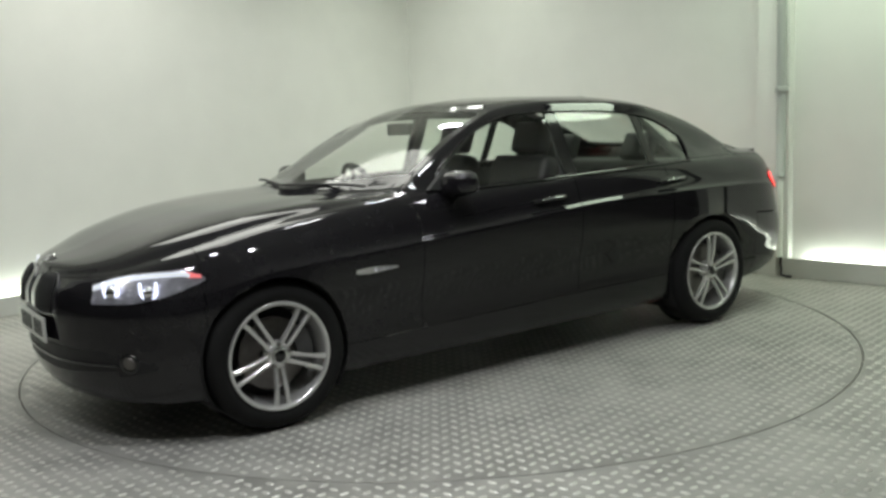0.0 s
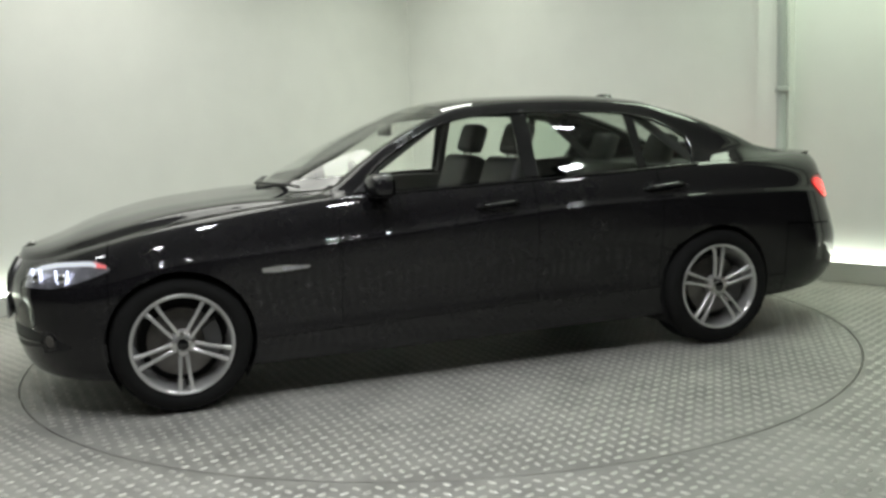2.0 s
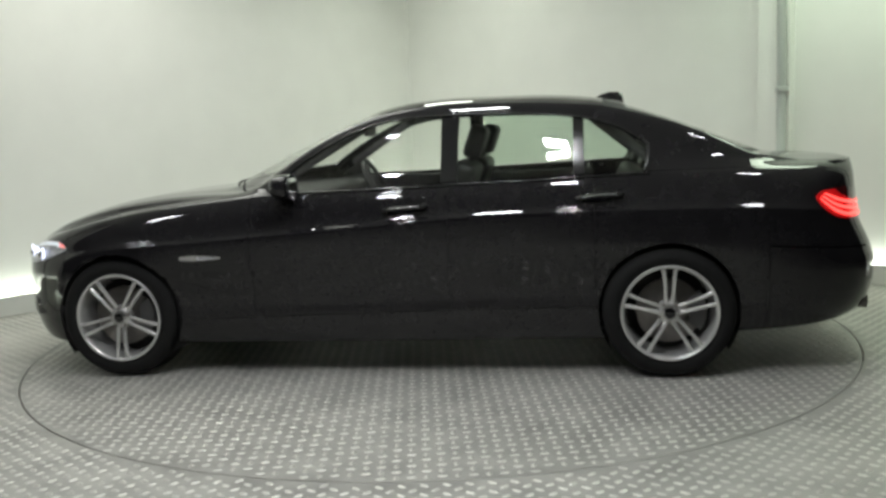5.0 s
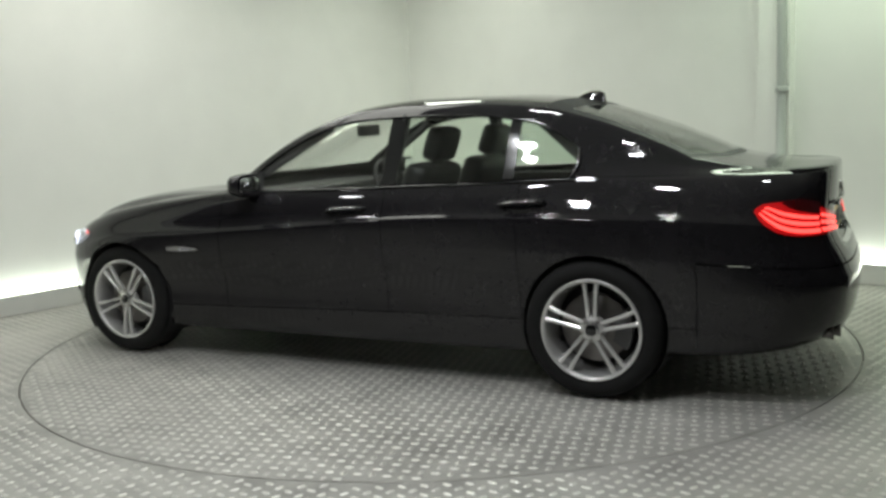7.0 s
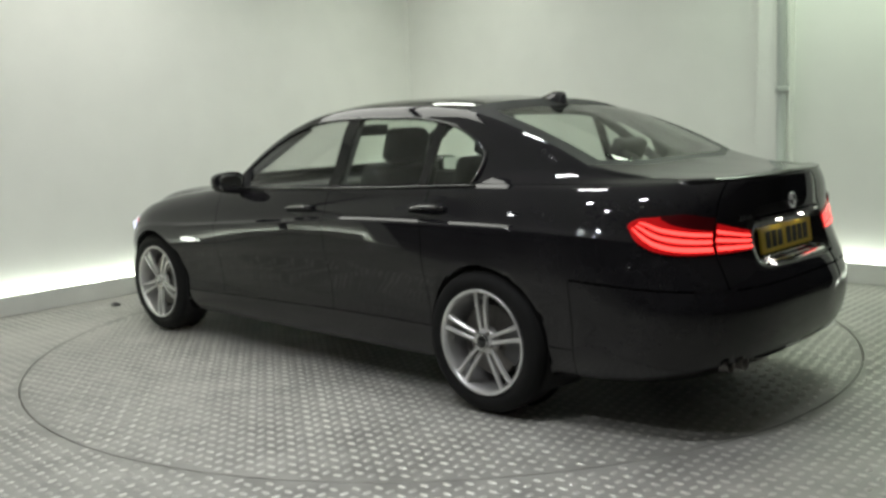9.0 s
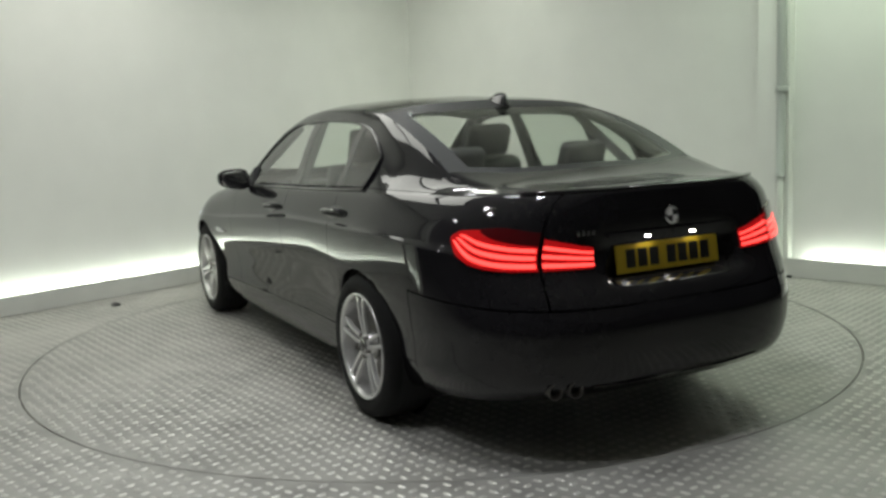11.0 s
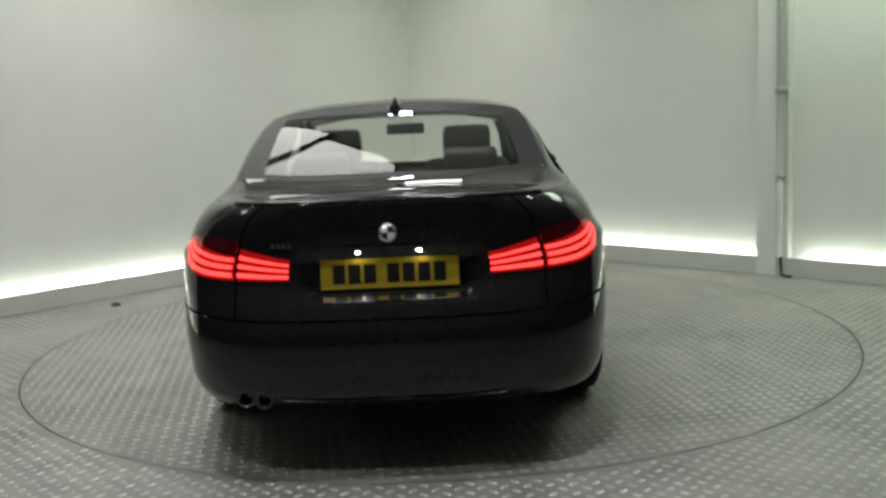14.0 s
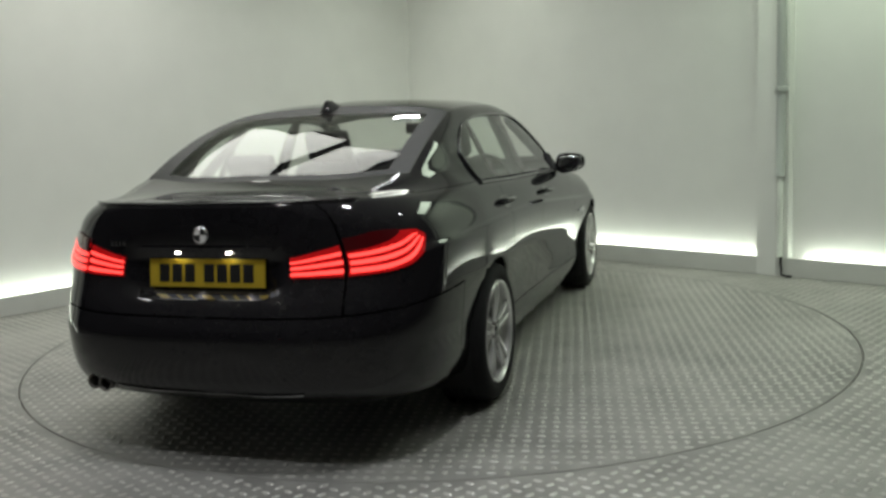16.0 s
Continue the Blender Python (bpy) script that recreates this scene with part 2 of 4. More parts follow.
# column on the north-east wall
COL = 4.02
column = new("column")
tagged(column, "pale boxed column with a grey conduit on the wall", "column")
slab("casing", along(RIGHT, COL, COL + 0.17, 0.012, -BACK, 0, CEIL, IN_R), M_WALL, 0.006, kind="", parent=column)
slab("side_panel", along(RIGHT, COL + 0.17, COL + 0.25, -0.012, -BACK, 0, CEIL, IN_R), M_WALL, 0.004, kind="", parent=column)
pp = CORNER + RIGHT * (COL + 0.20) + IN_R * 0.02
bm = bmesh.new()
tube(bm, [(pp.x, pp.y, 0.16), (pp.x, pp.y, 0.5), (pp.x, pp.y, 0.82)], 0.022, 12)
part("thin_pipe", bm, M_COLUMN, column, "pale thin pipe")
bm = bmesh.new()
tube(bm, [(pp.x, pp.y, 0.80), (pp.x, pp.y, 1.48), (pp.x, pp.y, 2.4), (pp.x, pp.y, CEIL - 0.02)], 0.036, 14)
part("conduit", bm, M_PIPE, column, "grey vertical conduit")
bm = bmesh.new()
box(bm, (pp.x - 0.044, pp.y - 0.044, 1.455), (pp.x + 0.044, pp.y + 0.02, 1.50), 0.008)
part("pipe_clip", bm, M_PIPE, column, "grey pipe clip")
# a dark cable that comes down to the floor in front of the column
cq = CORNER + RIGHT * (COL + 0.215) + IN_R * 0.03
bm = bmesh.new()
tube(bm, [(cq.x, cq.y, 0.16), (cq.x - 0.006, cq.y - 0.004, 0.11), (cq.x + 0.004, cq.y, 0.06), (cq.x, cq.y - 0.01, 0.02), (cq.x + 0.03, cq.y - 0.035, 0.011), (cq.x + 0.06, cq.y - 0.066, 0.0105)], 0.0105, 8)
cable = part("cable", bm, M_BLACK)
tagged(cable, "short dark cable lying at the foot of the column", "cable")
# a small dark floor socket
bm = bmesh.new()
box(bm, (-0.028, -0.028, 0.0), (0.028, 0.028, 0.022), 0.004)
box(bm, (-0.016, -0.016, 0.022), (0.016, 0.016, 0.03), 0.002)
socket = part("floor_socket", bm, M_CALIPER, smooth=False)
socket.matrix_world = pose(-2.562, 1.33, 0.0, 0, 0, 47)
tagged(socket, "small dark socket set on the metal floor", "floor socket")

# housings of the ceiling lamps and of the two added fill panels
for kind, (lx, ly), turn, length, width, watts, colour in LAMPS:
    bm = bmesh.new()
    t = 0.03
    for lo, hi in (((-length / 2 - t, -width / 2 - t, 0.0), (length / 2 + t, -width / 2, 0.075)), ((-length / 2 - t, width / 2, 0.0), (length / 2 + t, width / 2 + t, 0.075)),
                   ((-length / 2 - t, -width / 2, 0.0), (-length / 2, width / 2, 0.075)), ((length / 2, -width / 2, 0.0), (length / 2 + t, width / 2, 0.075)),
                   ((-length / 2, -width / 2, 0.02), (length / 2, width / 2, 0.03))):
        box(bm, lo, hi)
    housing = part(kind, bm, M_BLACK, smooth=False)
    housing.matrix_world = pose(lx, ly, CEIL - 0.078, 0, 0, turn)
    tagged(housing, "black framed lamp or added fill panel under the ceiling", "ceiling lamp", "ceiling lamps")


# ---- floor and turntable ----
R_TABLE = 2.480
PIT = 0.007


def lug_shape():
    """One raised lug of tread plate: a long lozenge with a rounded back."""
    a, b, h = 0.0225, 0.0120, 0.0045
    low = [(-a, 0, 0), (-a * 0.45, -b, 0), (a * 0.45, -b, 0), (a, 0, 0), (a * 0.45, b, 0), (-a * 0.45, b, 0)]
    top = [(-a * 0.55, 0, h), (a * 0.55, 0, h)]
    faces = [(0, 1, 6), (1, 2, 7, 6), (2, 3, 7), (3, 4, 7), (4, 5, 6, 7), (5, 0, 6)]
    return np.array(low + top), faces


LUG_V, LUG_F = lug_shape()


def lug_field(keep, reach, turn=0.0, pitch=0.042):
    """Places and headings of lugs in staggered rows, each row leaning the other way."""
    out = []
    n = int(reach / pitch) + 1
    for j in range(-n, n + 1):
        for i in range(-n // 2, n // 2 + 2):
            p, q = (2 * i + j % 2) * pitch, j * pitch
            x, y = p * math.cos(turn) - q * math.sin(turn), p * math.sin(turn) + q * math.cos(turn)
            if keep(x, y):
                out.append((x, y, turn + (math.pi / 4.4 if j % 2 else -math.pi / 4.4)))
    return out


def lug_stuff(name, places, z, parent, label):
    verts, faces = [], []
    for x, y, a in places:
        c, s = math.cos(a), math.sin(a)
        base = len(verts)
        for v in LUG_V:
            verts.append((x + c * v[0] - s * v[1], y + s * v[0] + c * v[1], z + v[2]))
        faces.extend(tuple(base + k for k in f) for f in LUG_F)
    me = bpy.data.meshes.new(name)
    me.from_pydata(verts, [], faces)
    me.materials.append(M_LUG)
    ob = new(name, me)
    ob.parent = parent
    return tagged(ob, label, kind="stuff")


def lug_pieces(places, z, parent):
    me = bpy.data.meshes.new("tread_lug")
    me.from_pydata([tuple(v) for v in LUG_V], [], LUG_F)
    me.materials.append(M_LUG)
    for x, y, a in places:
        ob = new("tread_lug", me)
        ob.matrix_basis = Matrix.Translation((x, y, z)) @ Matrix.Rotation(a, 4, "Z")
        ob.parent = parent


# the floor is a sheet with a round opening for the table
bm = bmesh.new()
N = 160
inner = [bm.verts.new((math.cos(2 * math.pi * k / N) * (R_TABLE + PIT), math.sin(2 * math.pi * k / N) * (R_TABLE + PIT), 0)) for k in range(N)]
lower = [bm.verts.new((v.co.x, v.co.y, -0.06)) for v in inner]
outer = []
for k in range(N):
    c, s = math.cos(2 * math.pi * k / N), math.sin(2 * math.pi * k / N)
    q = 9.4 / max(abs(c), abs(s))
    outer.append(bm.verts.new((c * q, s * q, 0)))
for k in range(N):
    j = (k + 1) % N
    bm.faces.new((inner[k], outer[k], outer[j], inner[j]))
    bm.faces.new((inner[j], lower[j], lower[k], inner[k]))
bm.faces.new(lower)
floor = part("floor", bm, M_STEEL, smooth=False)
tagged(floor, "grey metal tread plate floor round the turntable", "floor", kind="structure")

turntable = new("turntable")
tagged(turntable, "round grey tread plate turntable under the car", "turntable")
bm = bmesh.new()
top = [bm.verts.new((math.cos(2 * math.pi * k / N) * (R_TABLE - 0.001), math.sin(2 * math.pi * k / N) * (R_TABLE - 0.001), 0.0)) for k in range(N)]
edge = [bm.verts.new((math.cos(2 * math.pi * k / N) * R_TABLE, math.sin(2 * math.pi * k / N) * R_TABLE, -0.003)) for k in range(N)]
foot = [bm.verts.new((v.co.x, v.co.y, -0.05)) for v in edge]
bm.faces.new(top)
for a, b in ((edge, top), (foot, edge)):
    for k in range(N):
        bm.faces.new((a[k], a[(k + 1) % N], b[(k + 1) % N], b[k]))
plate_disc = part("deck", bm, M_STEEL, turntable, smooth=False)

# ---- the car: shape ----
def pchip(xs, ys):
    """Monotone cubic through the knots."""
    xs, ys = np.array(xs, float), np.array(ys, float)
    h, d = np.diff(xs), np.diff(ys) / np.diff(xs)
    m = np.zeros(len(xs))
    m[0], m[-1] = d[0], d[-1]
    for k in range(1, len(xs) - 1):
        if d[k - 1] * d[k] > 0:
            w1, w2 = 2 * h[k] + h[k - 1], h[k] + 2 * h[k - 1]
            m[k] = (w1 + w2) / (w1 / d[k - 1] + w2 / d[k])

    def f(x):
        x = np.clip(x, xs[0], xs[-1])
        k = np.clip(np.searchsorted(xs, x) - 1, 0, len(h) - 1)
        t = (x - xs[k]) / h[k]
        return ((1 + 2 * t) * (1 - t) ** 2 * ys[k] + t * (1 - t) ** 2 * h[k] * m[k] + t * t * (3 - 2 * t) * ys[k + 1] + t * t * (t - 1) * h[k] * m[k + 1])
    return f


# each row runs the length of the car: knots of x, half width, height (before the ends are drawn in)
ROWS = [
    # 0 floor middle, 1 floor edge
    ((-2.6, 0, .27), (-2.0, 0, .21), (1.9, 0, .19), (2.35, 0, .22)),
    ((-2.6, .74, .27), (-2.0, .72, .21), (1.9, .72, .19), (2.35, .72, .21)),
    # 2 sill bottom, 3 sill outside, 4 lower crease, 5 hollow above it
    ((-2.6, .83, .285), (-2.0, .82, .23), (-1.2, .815, .185), (1.2, .815, .175), (1.9, .84, .18), (2.35, .82, .20)),
    ((-2.6, .86, .33), (-2.0, .862, .285), (-1.2, .862, .25), (1.2, .862, .24), (1.9, .875, .25), (2.35, .86, .26)),
    ((-2.6, .88, .40), (-2.0, .885, .36), (-.74, .872, .36), (.3, .872, .34), (1.2, .874, .32), (1.9, .885, .32), (2.35, .875, .33)),
    ((-2.6, .888, .46), (-2.0, .89, .44), (-.74, .870, .42), (.3, .870, .40), (1.2, .872, .39), (1.9, .888, .40), (2.35, .88, .41)),
    # 6 lower door, 7 widest
    ((-2.6, .89, .53), (-2.0, .902, .54), (-1.5, .905, .55), (-.74, .886, .55), (.3, .882, .53), (1.2, .890, .52), (1.5, .90, .52), (1.9, .89, .50), (2.35, .88, .50)),
    ((-2.6, .88, .615), (-2.0, .908, .66), (-1.5, .932, .69), (-.74, .916, .71), (.3, .912, .665), (1.2, .918, .64), (1.5, .926, .64), (1.9, .895, .57), (2.35, .88, .57)),
    # 8 side crease, 9 close above it
    ((-2.6, .875, .775), (-2.0, .905, .845), (-1.5, .930, .858), (-.74, .923, .852), (.3, .922, .79), (1.1, .922, .735), (1.5, .922, .715), (1.9, .885, .635), (2.35, .86, .63)),
    ((-2.6, .865, .82), (-2.0, .886, .872), (-1.5, .910, .884), (-.74, .903, .878), (.3, .902, .816), (1.1, .902, .762), (1.5, .902, .748), (1.9, .872, .675), (2.35, .84, .67)),
    # 10 shoulder, 11 belt or wing top
    ((-2.6, .80, .97), (-2.3, .82, .972), (-2.0, .84, .965), (-1.5, .876, .955), (-.74, .880, .945), (.3, .876, .915), (.8, .868, .895), (1.1, .866, .865), (1.5, .866, .82), (1.9, .842, .74), (2.1, .82, .705), (2.35, .80, .69)),
    ((-2.6, .70, 1.035), (-2.3, .735, 1.038), (-2.0, .785, 1.03), (-1.5, .836, 1.028), (-.74, .848, 1.008), (.3, .844, .985), (.8, .826, .966), (1.1, .812, .938), (1.5, .808, .882), (1.9, .775, .79), (2.1, .745, .738), (2.35, .72, .71)),
    # 12 glass foot or bonnet edge, 13 glass head, 14 roof rail
    ((-2.6, .67, 1.048), (-2.3, .70, 1.05), (-2.0, .755, 1.046), (-1.55, .815, 1.046), (-.74, .834, 1.024), (.3, .830, .998), (.62, .814, .992), (.8, .775, .982), (1.1, .752, .953), (1.5, .742, .90), (1.9, .71, .805), (2.1, .69, .75), (2.35, .66, .716)),
    ((-2.6, .62, 1.052), (-2.3, .655, 1.056), (-2.05, .685, 1.064), (-1.88, .712, 1.088), (-1.70, .732, 1.116), (-1.53, .768, 1.092), (-1.385, .727, 1.19), (-1.25, .694, 1.272), (-1.12, .672, 1.318), (-.8, .655, 1.358), (-.4, .650, 1.366), (-.1, .652, 1.356), (.11, .670, 1.31), (.27, .70, 1.24), (.45, .748, 1.128), (.60, .788, 1.018), (.72, .765, .994), (.8, .75, .988), (1.1, .70, .972), (1.5, .69, .931), (1.9, .655, .835), (2.1, .63, .770), (2.35, .60, .722)),
    ((-2.6, .56, 1.056), (-2.3, .60, 1.064), (-2.1, .642, 1.070), (-1.97, .660, 1.095), (-1.80, .664, 1.170), (-1.64, .653, 1.242), (-1.47, .637, 1.310), (-1.3, .632, 1.362), (-1.15, .618, 1.388), (-.8, .605, 1.416), (-.4, .597, 1.424), (-.1, .602, 1.405), (.11, .624, 1.357), (.27, .657, 1.29), (.45, .704, 1.18), (.62, .738, 1.058), (.70, .735, 1.008), (.8, .705, .992), (1.1, .635, .982), (1.5, .615, .945), (1.9, .58, .851), (2.1, .56, .783), (2.35, .53, .728)),
    # 15 inner roof, bonnet and lid, 16 middle
    ((-2.6, .30, 1.060), (-2.3, .32, 1.070), (-2.12, .34, 1.082), (-2.05, .34, 1.096), (-1.9, .34, 1.155), (-1.7, .34, 1.240), (-1.5, .34, 1.326), (-1.29, .34, 1.401), (-1.15, .34, 1.432), (-.8, .34, 1.460), (-.4, .34, 1.464), (-.1, .34, 1.444), (.08, .34, 1.408), (.3, .36, 1.325), (.6, .37, 1.185), (.93, .38, 1.012), (.98, .38, 1.0), (1.1, .38, .993), (1.5, .37, .961), (1.8, .36, .902), (1.9, .35, .871), (2.1, .34, .798), (2.35, .33, .738)),
    ((-2.6, 0, 1.062), (-2.3, 0, 1.074), (-2.14, 0, 1.088), (-2.07, 0, 1.104), (-1.9, 0, 1.168), (-1.7, 0, 1.252), (-1.5, 0, 1.338), (-1.29, 0, 1.413), (-1.15, 0, 1.444), (-.8, 0, 1.472), (-.4, 0, 1.476), (-.1, 0, 1.456), (.1, 0, 1.418), (.3, 0, 1.348), (.6, 0, 1.212), (.98, 0, 1.015), (1.03, 0, 1.002), (1.15, 0, .992), (1.5, 0, .963), (1.8, 0, .906), (1.9, 0, .876), (2.1, 0, .803), (2.35, 0, .745)),
]
NR = len(ROWS)
ROW_Y = [pchip([k[0] for k in r], [k[1] for k in r]) for r in ROWS]
ROW_Z = [pchip([k[0] for k in r], [k[2] for k in r]) for r in ROWS]
# where each row ends at nose and tail, and how far it bows forward at the windscreen's foot and back at the rear window's
NOSE = [2.20, 2.21, 2.23, 2.275, 2.29, 2.295, 2.30, 2.305, 2.30, 2.285, 2.27, 2.255, 2.25, 2.248, 2.246, 2.244, 2.243]
TAIL = [-2.46, -2.48, -2.52, -2.575, -2.60, -2.61, -2.612, -2.588, -2.515, -2.508, -2.510, -2.510, -2.505, -2.50, -2.498, -2.496, -2.495]
BOW_F = [0] * 14 + [0.0, 0.27, 0.335]
BOW_R = [0] * 14 + [0.0, -0.12, -0.15]
NOSE_C, TAIL_C, NOSE_N, TAIL_N = 1.58, -1.75, 2.4, 3.4


def ease(t):
    t = np.clip(t, 0, 1)
    return t * t * (3 - 2 * t)


def row_point(r, u):
    """Row r at the stations u (1.0 = nose end at 2.31, -2.585 = tail end)."""
    x = np.array(u, float)
    x = x + BOW_F[r] * np.where(x > .66, 1 - ease((x - .66) / 1.1), ease((x + .20) / .86))
    x = x + BOW_R[r] * np.where(x < -1.92, 1 - ease((-1.92 - x) / .5), 1 - ease((x + 1.92) / .75))
    f = np.clip((u - NOSE_C) / (2.31 - NOSE_C), 0, 1)
    b = np.clip((TAIL_C - u) / (2.585 + TAIL_C), 0, 1)
    x = np.where(u > NOSE_C, x + f * (NOSE[r] - 2.31), x)
    x = np.where(u < TAIL_C, x + b * (TAIL[r] + 2.585), x)
    s = (1 - f ** NOSE_N) ** (1 / NOSE_N) * (1 - b ** TAIL_N) ** (1 / TAIL_N)
    return np.stack([x, ROW_Y[r](x) * s, ROW_Z[r](x)], -1)


GAPS_U = [0.70, -0.37, -1.12, 1.80, -1.96, -2.516]
GLASS_U = [0.66, 0.02, -1.18, -1.92, -0.33, -0.42, -1.02, -1.075, 0.47, -1.385]
GAP = 0.002


def station_lines():
    us = list(np.arange(-1.5, 1.58, 0.03))
    us += [2.31 - (2.31 - 1.58) * (1 - math.sin(k / 34 * math.pi / 2)) for k in range(35)]
    us += [-2.585 + (2.585 - 1.5) * (1 - math.sin(k / 44 * math.pi / 2)) for k in range(45)]
    keep = [u for u in us if all(abs(u - g) > 0.008 for g in GAPS_U + GLASS_U)]
    keep += [g + e for g in GAPS_U for e in (-GAP, GAP)] + GLASS_U
    return np.array(sorted(set(round(float(u), 5) for u in keep)))


GAPS_V = [4, 7, 12]
SUB = 4


def ring_lines():
    vs = []
    for r in range(NR - 1):
        n = 8 if r in (15, 7, 8) else (6 if r == 14 else (7 if r == 12 else SUB))
        vs += [r + k / n for k in range(n)]
    vs.append(NR - 1)
    out = []
    for v in vs:
        if v in GAPS_V:
            out += [v - 0.03, v + 0.03]
        else:
            out.append(v)
    return np.array(out)


U = station_lines()
V = ring_lines()
GRID = np.zeros((len(U), len(V), 3))
_rows = np.stack([row_point(r, U) for r in range(NR)], 1)
for _k in range(len(U)):
    _p = _rows[_k]
    _t = np.concatenate([[0], np.cumsum(np.maximum(np.linalg.norm(np.diff(_p, axis=0), axis=1), 1e-4))])
    _at = np.interp(V, np.arange(NR), _t)
    for _c in range(3):
        GRID[_k, :, _c] = pchip(_t, _p[:, _c])(_at)


def fair(grid, width):
    """Evens the lengthwise run of each line by local straight fits, so that reflections run smoothly; both ends keep their shape."""
    out = grid.copy()
    k = np.exp(-0.5 * ((U[:, None] - U[None, :]) / width) ** 2)
    du = U[None, :] - U[:, None]
    cell = np.gradient(U)[None, :]
    k = k * cell
    s0, s1, s2 = k.sum(1), (k * du).sum(1), (k * du * du).sum(1)
    w = (s2[:, None] - s1[:, None] * du) * k / (s0 * s2 - s1 * s1)[:, None]
    keep = np.clip(np.minimum((U + 2.30) / .25, (2.02 - U) / .25), 0, 1)[:, None]
    for j in range(grid.shape[1]):
        m = w @ grid[:, j]
        out[:, j] = grid[:, j] * (1 - keep) + m * keep
    return out


def pane(grid, u0, u1, v0):
    """A pane is one even sheet: each of its lines becomes a quadratic between its ends."""
    i0, i1 = int(np.argmin(abs(U - u0))), int(np.argmin(abs(U - u1)))
    j0 = int(np.argmin(abs(V - v0)))
    s = (U[i0:i1 + 1] - U[i0]) / (U[i1] - U[i0])
    bend = 4 * s * (1 - s)
    bows = []
    for j in range(j0, grid.shape[1]):
        line = grid[i0:i1 + 1, j]
        base = line[0] * (1 - s)[:, None] + line[-1] * s[:, None]
        bows.append((bend[:, None] * (line - base)).sum(0) / (bend ** 2).sum())
    bows = np.array(bows)
    q = np.arange(len(bows)) / (len(bows) - 1)
    for c in range(3):
        bows[:, c] = np.polyval(np.polyfit(q, bows[:, c], 2), q)
    for n, j in enumerate(range(j0, grid.shape[1])):
        line = grid[i0:i1 + 1, j]
        base = line[0] * (1 - s)[:, None] + line[-1] * s[:, None]
        grid[i0:i1 + 1, j] = base + bend[:, None] * bows[n]
    return grid


GRID = fair(GRID, 0.05)
GRID[:, -1, 1] = 0.0
GRID = pane(GRID, -1.92, -1.18, 14)
GRID = pane(GRID, 0.02, 0.66, 14)
GRID = pane(GRID, -2.516 + GAP, -1.92, 14)


def smooth_step(a, b, x):
    return ease((x - a) / (b - a))


# the rear plate sits in a hollow of the boot lid
PLATE_X = -2.478
_deep = smooth_step(.345, .295, abs(GRID[..., 1])) * smooth_step(.688, .712, GRID[..., 2]) * smooth_step(.872, .846, GRID[..., 2]) * (GRID[..., 0] < PLATE_X)
GRID[..., 0] += _deep * (PLATE_X - GRID[..., 0])
# drawn into a sharp line at the side crease and at the boot lip by the close rows; wheel openings follow
AXLE, WHEEL_Z, ARCH = 1.484, 0.335, 0.353


def arch_cut(P, x0):
    d = P[..., [0, 2]] - np.array([x0, WHEEL_Z + 0.004])
    r = np.hypot(d[..., 0], d[..., 1])
    return (r < ARCH) & (P[..., 1] > 0.56) & (np.arange(len(V)) <= np.searchsorted(V, 9.5)), d, r


def region(u, v):
    """Which panel the patch at station u, ring v belongs to."""
    if v < 1:
        return "underbody"
    if v > 14:
        if u > 0.66:
            return "bonnet"
        if u > 0.02:
            return "windscreen_border" if v < 14.16 or u < 0.05 or u > 0.61 else "windscreen"
        if u > -1.18:
            return "roof"
        if u > -1.92:
            return "rear_window_border" if v < 14.30 or u > -1.28 or u < -1.88 else "rear_window"
        return "boot_lid"
    if 12 < v < 13:
        if -0.33 < u < 0.47:
            return "front_window"
        if -1.02 < u < -0.42:
            return "rear_side_window"
        if -1.385 < u < -1.075:
            return "quarter_window"
        if -0.42 < u < -0.33:
            return "window_pillar"
        if -1.075 < u < -1.02:
            return "window_divider"
    if v > 12 and u > 0.70:
        return "bonnet"
    if v > 12 and u > -1.92:
        return "roof_frame"
    if v > 12:
        return "boot_lid"
    if u > 1.80:
        return "front_bumper" if v < 12 else "bonnet"
    if u < -1.96 and v < 7:
        return "rear_bumper"
    if u < -2.516 and v > 7:
        return "boot_lid"
    if v < 4 and -1.96 < u < 1.80:
        return "sill"
    if u > 0.70:
        return "front_wing"
    if u > -0.37:
        return "front_door"
    if u > -1.12:
        return "rear_door"
    return "rear_quarter"


def near_gap(v, gaps, eps):
    return any(abs(v - g) < eps for g in gaps)


def build_shell():
    """Sorts the patches of one side into panels; the other side is its mirror image."""
    P = GRID.copy()
    cut = np.zeros(P.shape[:2], bool)
    for x0 in (AXLE, -AXLE):
        c, d, r = arch_cut(P, x0)
        cut |= c
        k = np.where(c, ARCH / np.maximum(r, 1e-6), 1)
        P[..., 0] = np.where(c, x0 + d[..., 0] * k, P[..., 0])
        P[..., 2] = np.where(c, WHEEL_Z + 0.004 + d[..., 1] * k, P[..., 2])
    panels = {}
    for i in range(len(U) - 1):
        u = (U[i] + U[i + 1]) / 2
        for j in range(len(V) - 1):
            v = (V[j] + V[j + 1]) / 2
            if cut[i, j] and cut[i + 1, j] and cut[i, j + 1] and cut[i + 1, j + 1]:
                continue
            slim_u, slim_v = near_gap(u, GAPS_U, GAP * 0.9), near_gap(v, GAPS_V, 0.02)
            if slim_u and region(u - 0.01, v) != region(u + 0.01, v):
                continue
            if slim_v and region(u, v - 0.05) != region(u, v + 0.05):
                continue
            name = region(u + 0.004 if slim_u else u, v + 0.035 if slim_v else v)
            panels.setdefault(name, []).append((i, j))
    return P, panels


